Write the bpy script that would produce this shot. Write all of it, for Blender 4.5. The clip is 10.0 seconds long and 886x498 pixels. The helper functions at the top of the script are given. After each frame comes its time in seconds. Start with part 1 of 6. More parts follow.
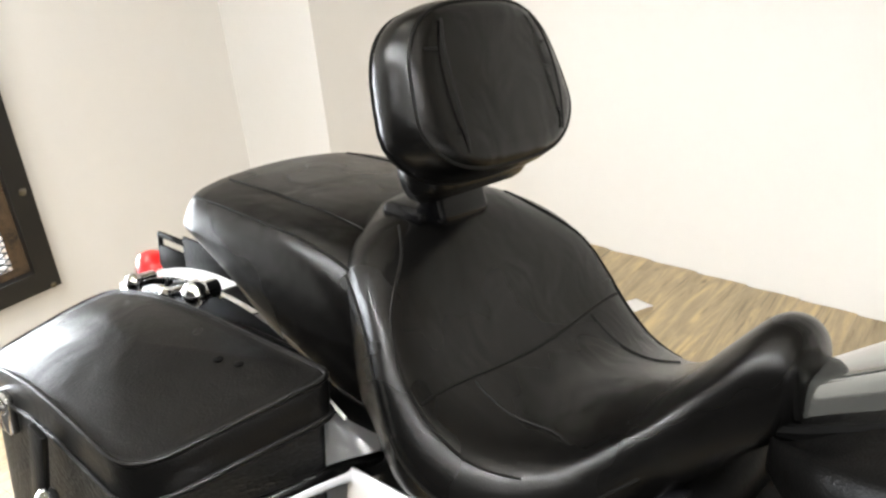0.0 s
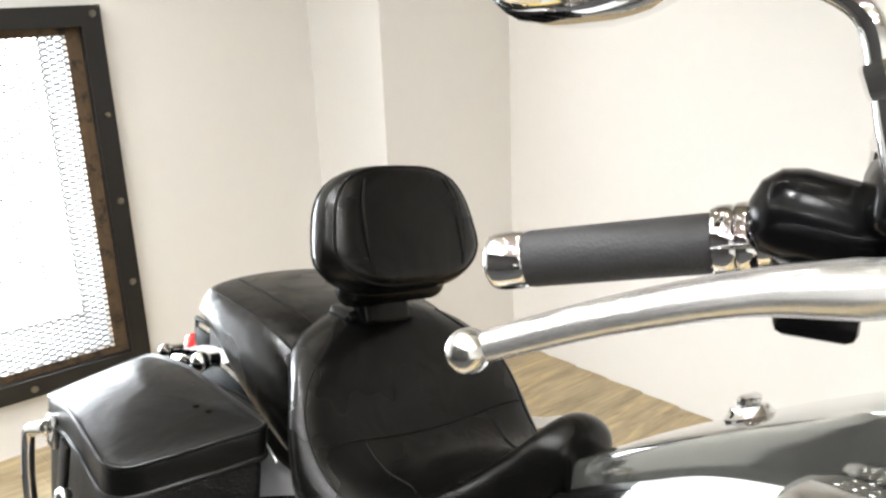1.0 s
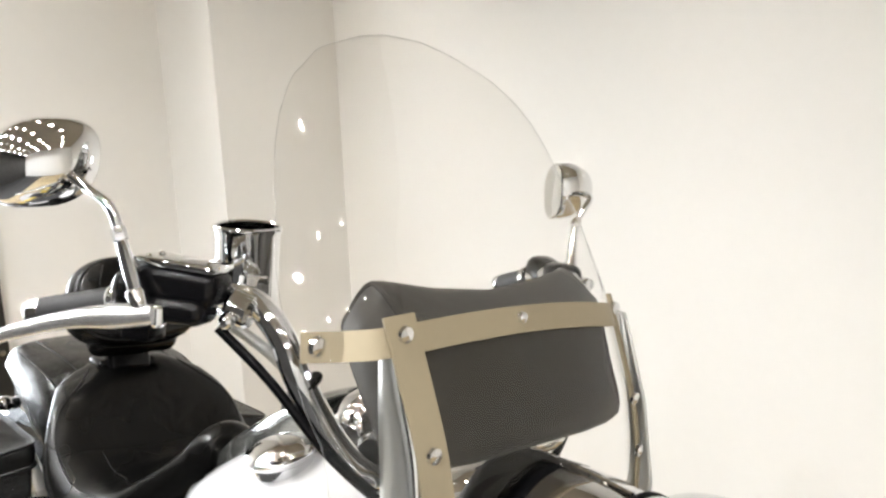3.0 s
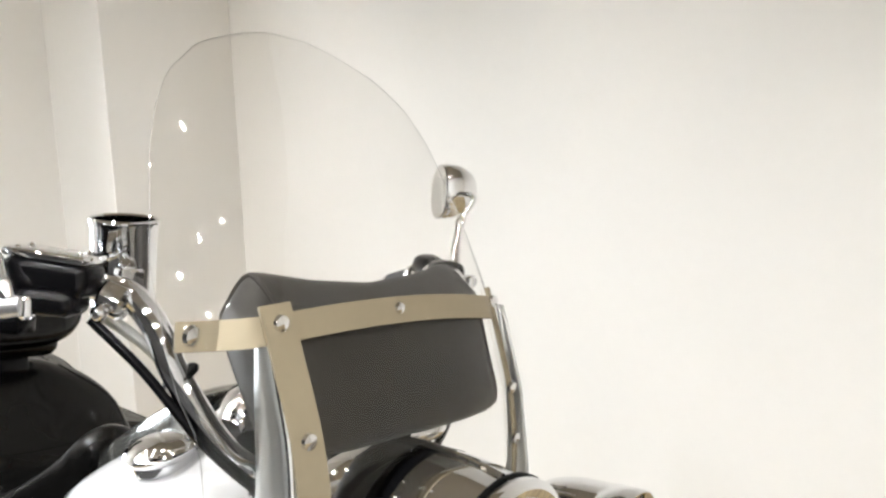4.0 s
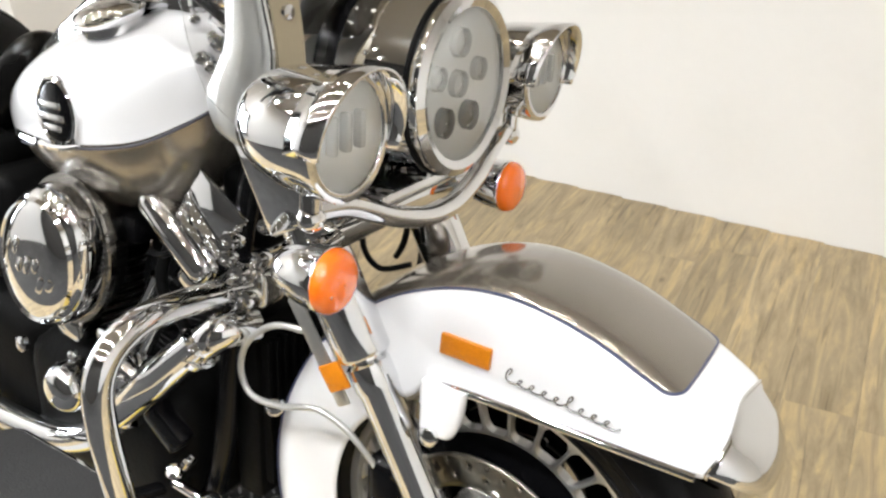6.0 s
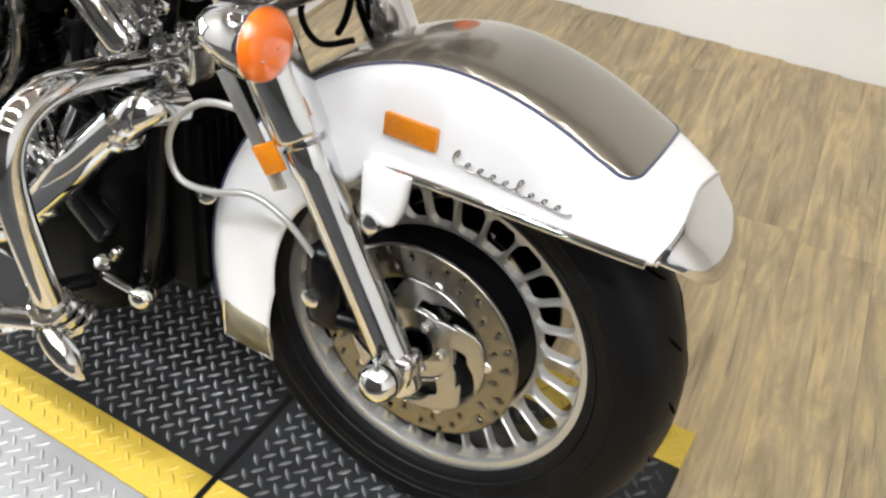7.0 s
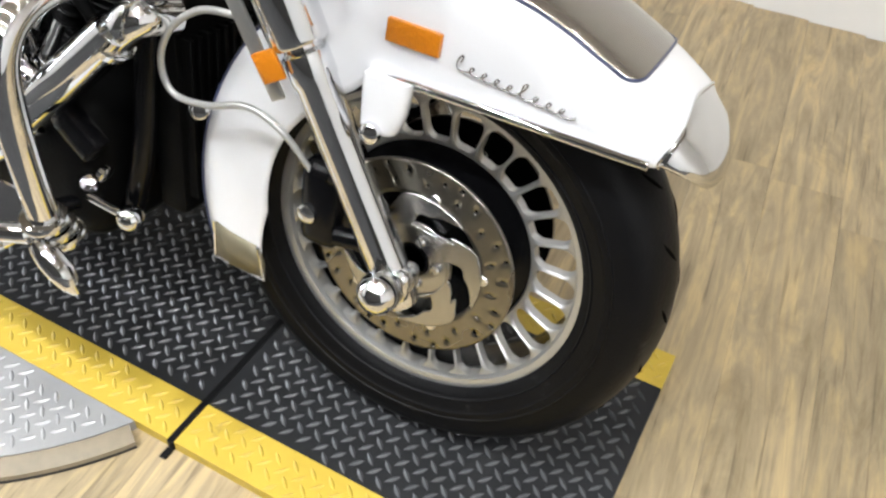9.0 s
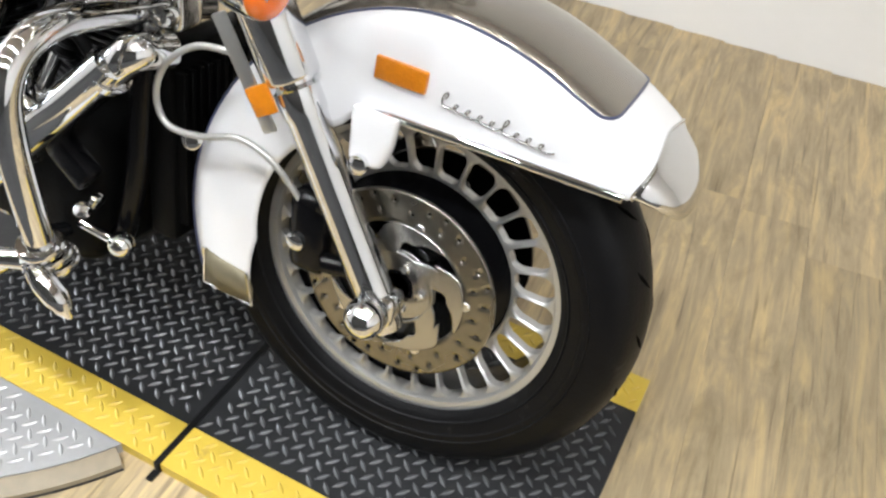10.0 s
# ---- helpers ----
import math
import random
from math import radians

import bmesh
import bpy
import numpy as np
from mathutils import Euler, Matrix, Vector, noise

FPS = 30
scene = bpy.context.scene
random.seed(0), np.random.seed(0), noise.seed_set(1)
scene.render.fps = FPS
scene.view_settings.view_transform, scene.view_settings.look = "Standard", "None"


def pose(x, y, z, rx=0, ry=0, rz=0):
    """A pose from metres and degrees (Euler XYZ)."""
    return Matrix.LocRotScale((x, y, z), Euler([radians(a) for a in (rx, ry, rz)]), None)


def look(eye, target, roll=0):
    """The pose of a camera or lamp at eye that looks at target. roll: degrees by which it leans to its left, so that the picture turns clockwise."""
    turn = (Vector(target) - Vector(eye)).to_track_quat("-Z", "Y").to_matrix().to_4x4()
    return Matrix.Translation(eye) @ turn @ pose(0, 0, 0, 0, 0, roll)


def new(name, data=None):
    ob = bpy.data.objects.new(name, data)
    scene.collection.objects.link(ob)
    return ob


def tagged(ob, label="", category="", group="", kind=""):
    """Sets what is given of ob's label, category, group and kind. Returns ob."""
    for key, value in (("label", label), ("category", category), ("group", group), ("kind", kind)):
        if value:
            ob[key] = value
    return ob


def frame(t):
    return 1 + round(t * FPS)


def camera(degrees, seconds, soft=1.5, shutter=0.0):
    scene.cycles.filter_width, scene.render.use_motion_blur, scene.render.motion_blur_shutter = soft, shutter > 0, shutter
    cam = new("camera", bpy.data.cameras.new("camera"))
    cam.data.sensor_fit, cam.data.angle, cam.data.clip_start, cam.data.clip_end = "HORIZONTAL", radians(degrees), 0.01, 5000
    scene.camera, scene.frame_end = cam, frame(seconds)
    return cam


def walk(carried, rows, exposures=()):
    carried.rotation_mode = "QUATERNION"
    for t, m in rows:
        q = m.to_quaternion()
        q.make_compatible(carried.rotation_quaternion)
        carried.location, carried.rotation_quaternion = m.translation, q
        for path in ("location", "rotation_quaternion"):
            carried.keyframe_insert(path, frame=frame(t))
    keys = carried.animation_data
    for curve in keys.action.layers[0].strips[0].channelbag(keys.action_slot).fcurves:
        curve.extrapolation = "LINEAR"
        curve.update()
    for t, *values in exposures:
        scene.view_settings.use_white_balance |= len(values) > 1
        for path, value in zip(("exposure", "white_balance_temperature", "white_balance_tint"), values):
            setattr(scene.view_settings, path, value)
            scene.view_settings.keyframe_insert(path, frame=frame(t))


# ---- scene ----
FOV = 54.74
LEAN, STEER = 8.77, 1.38
cam = camera(FOV, 10.0, soft=2.5)
ROWS = [
    (0.0, -0.7124, -0.5017, 1.2524, 63.549, 4.876, 40.385),
    (0.5, -0.5296, -0.5233, 1.3138, 70.606, 3.720, 45.618),
    (1.0, -0.3262, -0.5213, 1.3235, 73.214, 2.228, 50.555),
    (1.5, -0.0930, -0.6597, 1.3608, 76.135, 0.229, 47.565),
    (2.0, 0.0904, -0.7328, 1.4008, 76.818, -0.172, 44.118),
    (2.5, 0.2458, -0.6188, 1.4266, 78.638, 0.838, 44.617),
    (3.0, 0.3394, -0.5119, 1.4295, 78.084, 2.316, 46.745),
    (3.2, 0.3619, -0.4768, 1.4192, 79.095, 2.940, 46.501),
    (4.3, 0.3835, -0.5684, 1.4119, 77.467, 0.715, 38.087),
    (4.5, 0.3865, -0.6448, 1.4141, 75.824, 1.270, 36.884),
    (5.0, 0.4203, -0.7419, 1.4100, 74.440, 2.347, 34.939),
    (5.5, 0.4265, -0.7295, 1.3547, 68.620, 1.760, 34.605),
    (6.0, 0.4079, -0.6731, 1.2345, 59.685, 2.211, 32.573),
    (6.2, 0.4049, -0.6556, 1.2151, 57.435, 1.620, 32.824),
    (7.3, 0.3982, -0.6501, 1.1209, 46.135, -1.695, 30.208),
    (7.5, 0.4016, -0.6608, 1.1032, 45.384, -1.866, 29.844),
    (8.0, 0.3982, -0.6646, 1.0933, 43.500, -2.479, 29.179),
    (8.5, 0.3878, -0.6909, 1.1022, 45.512, -2.809, 28.188),
    (9.0, 0.3801, -0.7181, 1.1066, 46.130, -2.852, 28.489),
    (9.5, 0.3843, -0.7304, 1.1157, 46.419, -3.084, 28.706),
    (10.0, 0.3855, -0.7491, 1.1368, 47.918, -4.091, 27.565),
]
walk(cam, [(t, pose(x, y, z, rx, ry, rz)) for t, x, y, z, rx, ry, rz in ROWS],
     exposures=[(0.0, 0.25, 6650, 10), (1.5, 0.22, 6600, 10), (3.0, 0.2, 6600, 10), (5.0, 0.15, 6350, 10), (6.2, 0.08, 6550, 10), (7.3, -0.05, 6400, 10), (10.0, -0.04, 6350, 10)])

# ---- light ----
FLOOR_Z = -0.02
CEIL_Z = 2.9
world = bpy.data.worlds.new("world")
scene.world = world
world.use_nodes = True
wn = world.node_tree
sky = wn.nodes.new("ShaderNodeTexSky")
sky.sky_type = "NISHITA"
sky.sun_disc = False
sky.sun_elevation, sky.sun_rotation = radians(35), radians(100)
wn.links.new(sky.outputs[0], wn.nodes["Background"].inputs[0])
wn.nodes["Background"].inputs[1].default_value = 0.12


def area_lamp(name, m, sx, sy, watts, color=(1, 1, 1), shape="RECTANGLE", spread=180):
    d = bpy.data.lights.new(name, "AREA")
    d.shape, d.size, d.energy, d.color, d.spread = shape, sx, watts, color, radians(spread)
    if shape in ("RECTANGLE", "ELLIPSE"):
        d.size_y = sy
    ob = new(name, d)
    ob.matrix_world = m
    return ob


WIN_X, WIN_Y0, WIN_Y1, WIN_Z0, WIN_Z1 = -3.05, -0.95, 0.315, 0.22, 1.27
area_lamp("window_light", look((WIN_X - 0.44, (WIN_Y0 + WIN_Y1) / 2, 0.75), (0, (WIN_Y0 + WIN_Y1) / 2, 0.75)),
          WIN_Y1 - WIN_Y0 - 0.1, WIN_Z1 - WIN_Z0 - 0.1, 90, (0.84, 0.92, 1.0))
LAMP_SPOTS = [(x, y) for x in (-2.2, -0.9, 0.4, 1.7) for y in (-2.4, -1.0, 0.2)]
BULB_SPOTS = [(x + 0.325 * k, y) for x, y in LAMP_SPOTS + [(x, y) for x in (-2.2, -0.9, 0.4, 1.7) for y in (-1.7, -0.4)] for k in (-1, 1)]
TRACK_WATTS = {(-2.2, -1.0): 34, (-0.9, -1.0): 27, (0.4, -1.0): 21, (1.7, -1.0): 25, (-2.2, -2.4): 20, (-0.9, -2.4): 10, (0.4, -2.4): 12, (1.7, -2.4): 26}
for lx, ly in LAMP_SPOTS:
    if ly == -1.0:
        for k in (-0.325, 0.325):
            area_lamp("track_light", look((lx + k, ly, CEIL_Z - 0.215), (lx + k, ly, 0)), 0.08, 0.08, TRACK_WATTS[lx, ly] / 2, (0.955, 0.98, 1.0), "DISK", spread=140)
    elif ly > 0:
        # spots turned to the white wall
        area_lamp("wall_washer", look((lx + 0.325, ly, CEIL_Z - 0.215), (lx, 1.665, 0.95)), 0.1, 0.1, {-2.2: 1.6, -0.9: 0.8, 0.4: 1.2, 1.7: 1.6}[lx], (1.0, 0.98, 0.95), "DISK", spread=48)
    else:
        area_lamp("track_light", look((lx + 0.325, ly, CEIL_Z - 0.215), (lx + 0.325, ly, 0)), 0.1, 0.1, TRACK_WATTS[lx, ly], (0.955, 0.98, 1.0), "DISK", spread=140)

# ---- materials ----
def node_mat(name, base, rough=0.5, metal=0.0, coat=0.0, grain=0.0, scale=40.0, bump=0.0, bump_scale=None, stain=0.0, emit=0.0, spec=0.5, stretch=None):
    """A principled material with grain and stains of its own in colour, gloss and relief."""
    m = bpy.data.materials.new(name)
    m.use_nodes = True
    nt = m.node_tree
    b = nt.nodes["Principled BSDF"]
    b.inputs["Base Color"].default_value = (*base, 1)
    b.inputs["Roughness"].default_value = rough
    b.inputs["Metallic"].default_value = metal
    b.inputs["Coat Weight"].default_value = coat
    b.inputs["Coat Roughness"].default_value = 0.06
    b.inputs["Specular IOR Level"].default_value = spec
    if emit:
        b.inputs["Emission Color"].default_value = (*base, 1)
        b.inputs["Emission Strength"].default_value = emit
    co = nt.nodes.new("ShaderNodeTexCoord")
    mp = nt.nodes.new("ShaderNodeMapping")
    nt.links.new(co.outputs["Object"], mp.inputs[0])
    if stretch:
        mp.inputs["Scale"].default_value = stretch
    fine = nt.nodes.new("ShaderNodeTexNoise")
    fine.inputs["Scale"].default_value = scale
    fine.inputs["Detail"].default_value = 6
    nt.links.new(mp.outputs[0], fine.inputs[0])
    wide = nt.nodes.new("ShaderNodeTexNoise")
    wide.inputs["Scale"].default_value = scale * 0.09
    wide.inputs["Detail"].default_value = 3
    nt.links.new(mp.outputs[0], wide.inputs[0])
    if grain or stain:
        amount = nt.nodes.new("ShaderNodeMath")
        amount.operation = "MULTIPLY_ADD"
        nt.links.new(fine.outputs["Fac"], amount.inputs[0])
        amount.inputs[1].default_value = grain
        second = nt.nodes.new("ShaderNodeMath")
        second.operation = "MULTIPLY_ADD"
        nt.links.new(wide.outputs["Fac"], second.inputs[0])
        second.inputs[1].default_value = stain
        second.inputs[2].default_value = 1 - grain / 2 - stain / 2
        nt.links.new(second.outputs[0], amount.inputs[2])
        mix = nt.nodes.new("ShaderNodeMix")
        mix.data_type, mix.blend_type = "RGBA", "MULTIPLY"
        mix.inputs[0].default_value = 1
        mix.inputs[6].default_value = (*base, 1)
        nt.links.new(amount.outputs[0], mix.inputs[7])
        nt.links.new(mix.outputs[2], b.inputs["Base Color"])
    rr = nt.nodes.new("ShaderNodeMapRange")
    rr.inputs[3].default_value, rr.inputs[4].default_value = max(rough * 0.75, 0.01), min(rough * 1.3, 1)
    nt.links.new(wide.outputs["Fac"], rr.inputs[0])
    nt.links.new(rr.outputs[0], b.inputs["Roughness"])
    if bump:
        tex = nt.nodes.new("ShaderNodeTexVoronoi")
        tex.inputs["Scale"].default_value = bump_scale or scale * 4
        nt.links.new(mp.outputs[0], tex.inputs[0])
        add = nt.nodes.new("ShaderNodeMath")
        nt.links.new(tex.outputs["Distance"], add.inputs[0])
        nt.links.new(fine.outputs["Fac"], add.inputs[1])
        bp = nt.nodes.new("ShaderNodeBump")
        bp.inputs["Strength"].default_value = bump
        bp.inputs["Distance"].default_value = 0.002
        nt.links.new(add.outputs[0], bp.inputs["Height"])
        nt.links.new(bp.outputs[0], b.inputs["Normal"])
    return m


def glass_mat(name, tint, rough=0.0, gloss=1.45):
    """Thin clear sheet: mostly see-through with a glossy face."""
    m = bpy.data.materials.new(name)
    m.use_nodes = True
    nt = m.node_tree
    nt.nodes.clear()
    out = nt.nodes.new("ShaderNodeOutputMaterial")
    tr = nt.nodes.new("ShaderNodeBsdfTransparent")
    tr.inputs[0].default_value = (*tint, 1)
    gl = nt.nodes.new("ShaderNodeBsdfGlossy")
    gl.inputs["Roughness"].default_value = rough
    fr = nt.nodes.new("ShaderNodeFresnel")
    fr.inputs[0].default_value = gloss
    mx = nt.nodes.new("ShaderNodeMixShader")
    nt.links.new(fr.outputs[0], mx.inputs[0])
    nt.links.new(tr.outputs[0], mx.inputs[1])
    nt.links.new(gl.outputs[0], mx.inputs[2])
    nt.links.new(mx.outputs[0], out.inputs[0])
    return m


CHROME = node_mat("chrome", (0.77, 0.775, 0.785), 0.045, 1.0, grain=0.04)
STEEL = node_mat("brushed_steel", (0.27, 0.252, 0.215), 0.27, 1.0, grain=0.25, scale=90, stain=0.2)
ALU = node_mat("cast_aluminium", (0.54, 0.54, 0.53), 0.34, 0.75, grain=0.12, scale=70, bump=0.08)
POLISHED = node_mat("polished_aluminium", (0.78, 0.78, 0.77), 0.2, 1.0, grain=0.08)
LEATHER = node_mat("black_leather", (0.003, 0.0029, 0.0028), 0.28, spec=0.17, grain=0.3, scale=60, stain=0.25, bump=0.14, bump_scale=420)
VINYL = node_mat("seat_vinyl", (0.0022, 0.0021, 0.002), 0.26, spec=0.32, grain=0.25, scale=50, stain=0.3, bump=0.07, bump_scale=520)
WEAVE = node_mat("basket_weave_leather", (0.004, 0.004, 0.004), 0.4, spec=0.22, grain=0.3, scale=50, bump=0.5, bump_scale=150, stretch=(1, 1, 1.6))
RUBBER = node_mat("rubber", (0.0045, 0.0045, 0.005), 0.45, spec=0.18, grain=0.35, scale=45, stain=0.4, bump=0.1)
GRIPRUB = node_mat("grip_rubber", (0.028, 0.028, 0.03), 0.62, grain=0.2, scale=120, bump=0.15)
BLACK = node_mat("black_paint", (0.003, 0.003, 0.0035), 0.22, spec=0.16, coat=0.04, grain=0.2)
MATTE = node_mat("black_plastic", (0.003, 0.003, 0.003), 0.45, spec=0.06, grain=0.3, bump=0.1)
WHITE = node_mat("white_paint", (0.77, 0.77, 0.785), 0.28, coat=1.0, grain=0.02, scale=8)
GREY = node_mat("charcoal_pearl_paint", (0.25, 0.223, 0.187), 0.22, 0.7, coat=0.9, grain=0.15, scale=700)
SILVER = node_mat("silver_grey_paint", (0.30, 0.305, 0.29), 0.09, 0.85, coat=0.8, grain=0.08, scale=500)
AMBER = node_mat("amber_lens", (0.85, 0.16, 0.008), 0.2, coat=1.0, grain=0.1, scale=90, bump=0.2, bump_scale=300)
REFLECTOR = node_mat("amber_reflector", (0.58, 0.185, 0.004), 0.35, coat=0.5, grain=0.3, scale=150, bump=0.35, bump_scale=260)
RED = node_mat("red_lens", (0.7, 0.02, 0.02), 0.15, coat=1.0)
LENS = glass_mat("clear_lens", (0.97, 0.98, 0.98), 0.01)
ACRYLIC = glass_mat("windshield_acrylic", (0.955, 0.95, 0.94), 0.005, 1.48)
SHEET_EDGE = glass_mat("acrylic_edge", (0.92, 0.92, 0.91), 0.3)
MIRROR = node_mat("mirror_glass", (0.86, 0.87, 0.87), 0.015, 1.0)
CABLE = node_mat("braided_cable", (0.5, 0.5, 0.48), 0.35, 0.6, grain=0.4, scale=300)
WALL = node_mat("warm_white_wall", (0.80, 0.79, 0.77), 0.85, grain=0.03, scale=30, stain=0.05, bump=0.05, bump_scale=60)
CEILING = node_mat("brown_ceiling", (0.34, 0.295, 0.235), 0.9, grain=0.06)
# near-black brown, so the out-of-view wall reflects as dark stripes
FARWALL = node_mat("unseen_dark_wall", (0.03, 0.028, 0.026), 0.85, grain=0.05, scale=30, stain=0.08)
# for the added out-of-view floor that darkens reflections in the chrome
DARKFLOOR = node_mat("unseen_dark_floor", (0.02, 0.0195, 0.019), 0.6, grain=0.3, scale=60, stain=0.3)
LAMPWHITE = node_mat("lamp_white_enamel", (0.7, 0.7, 0.68), 0.4)
YELLOW = node_mat("yellow_paint", (0.54, 0.385, 0.05), 0.42, grain=0.12, scale=60, stain=0.14)
PLATE = node_mat("aluminium_tread_plate", (0.42, 0.42, 0.42), 0.36, 0.5, grain=0.15, scale=70, stain=0.2)
MATBUMP = node_mat("worn_tread", (0.07, 0.072, 0.077), 0.28, grain=0.3, scale=50, stain=0.6)
MAT = node_mat("black_tread_mat", (0.018, 0.0185, 0.02), 0.42, spec=0.25, grain=0.3, scale=50, stain=0.5)
FRAMEB = node_mat("window_black_steel", (0.008, 0.0075, 0.007), 0.45, grain=0.4, stain=0.4)
TIMBER = node_mat("rough_timber", (0.10, 0.064, 0.034), 0.7, grain=0.9, scale=60, stain=1.0, bump=0.3, stretch=(1, 1, 0.3))
MESHWIRE = node_mat("expanded_steel", (0.015, 0.015, 0.015), 0.5, 0.2)
REVEAL = node_mat("grey_reveal_paint", (0.20, 0.20, 0.195), 0.8, grain=0.1, stain=0.2)
DAY = node_mat("daylight_haze", (1.0, 1.0, 1.0), 1.0, emit=4.0)
BULB = node_mat("lamp_glow", (1.0, 0.95, 0.86), 0.5, emit=165.0)
# worn black leather, its base lightened to paint in the windshield's glare
POUCHHIDE = node_mat("worn_leather_with_glare", (0.058, 0.053, 0.047), 0.5, spec=0.3, grain=0.4, scale=40, stain=0.5)
TYRE = node_mat("tyre_rubber", (0.0045, 0.0045, 0.005), 0.42, spec=0.12, grain=0.5, scale=55, stain=0.7, bump=0.12)
FOOTRUB = node_mat("ribbed_foot_rubber", (0.012, 0.012, 0.0125), 0.6, grain=0.3, scale=80, bump=0.2)


def creased(m, scale, depth):
    """Adds soft folds and dents of a larger scale to a material's relief."""
    nt = m.node_tree
    b = nt.nodes["Principled BSDF"]
    co = nt.nodes.new("ShaderNodeTexCoord")
    fold = nt.nodes.new("ShaderNodeTexNoise")
    fold.inputs["Scale"].default_value, fold.inputs["Detail"].default_value, fold.inputs["Distortion"].default_value = scale, 2, 0.8
    nt.links.new(co.outputs["Object"], fold.inputs[0])
    bp = nt.nodes.new("ShaderNodeBump")
    bp.inputs["Strength"].default_value, bp.inputs["Distance"].default_value = 0.6, depth
    nt.links.new(fold.outputs["Fac"], bp.inputs["Height"])
    if b.inputs["Normal"].is_linked:
        nt.links.new(b.inputs["Normal"].links[0].from_socket, bp.inputs["Normal"])
    nt.links.new(bp.outputs[0], b.inputs["Normal"])


def scuffed(m, tone, scale, edge):
    """Rubs irregular pale patches into a material's colour."""
    nt = m.node_tree
    b = nt.nodes["Principled BSDF"]
    co = nt.nodes.new("ShaderNodeTexCoord")
    rub = nt.nodes.new("ShaderNodeTexNoise")
    rub.inputs["Scale"].default_value, rub.inputs["Detail"].default_value, rub.inputs["Roughness"].default_value = scale, 9, 0.72
    nt.links.new(co.outputs["Object"], rub.inputs[0])
    mr = nt.nodes.new("ShaderNodeMapRange")
    mr.inputs[1].default_value, mr.inputs[2].default_value = edge, edge + 0.16
    nt.links.new(rub.outputs["Fac"], mr.inputs[0])
    mix = nt.nodes.new("ShaderNodeMix")
    mix.data_type = "RGBA"
    nt.links.new(mr.outputs[0], mix.inputs[0])
    nt.links.new(b.inputs["Base Color"].links[0].from_socket, mix.inputs[6])
    mix.inputs[7].default_value = (*tone, 1)
    nt.links.new(mix.outputs[2], b.inputs["Base Color"])


creased(VINYL, 14, 0.0045)
creased(LEATHER, 11, 0.0045)
creased(POUCHHIDE, 11, 0.008)
scuffed(TYRE, (0.055, 0.053, 0.05), 17, 0.60)
scuffed(MAT, (0.03, 0.03, 0.03), 9, 0.55)
scuffed(YELLOW, (0.24, 0.18, 0.06), 12, 0.60)
scuffed(TIMBER, (0.012, 0.009, 0.007), 22, 0.50)
scuffed(RUBBER, (0.03, 0.03, 0.03), 14, 0.6)


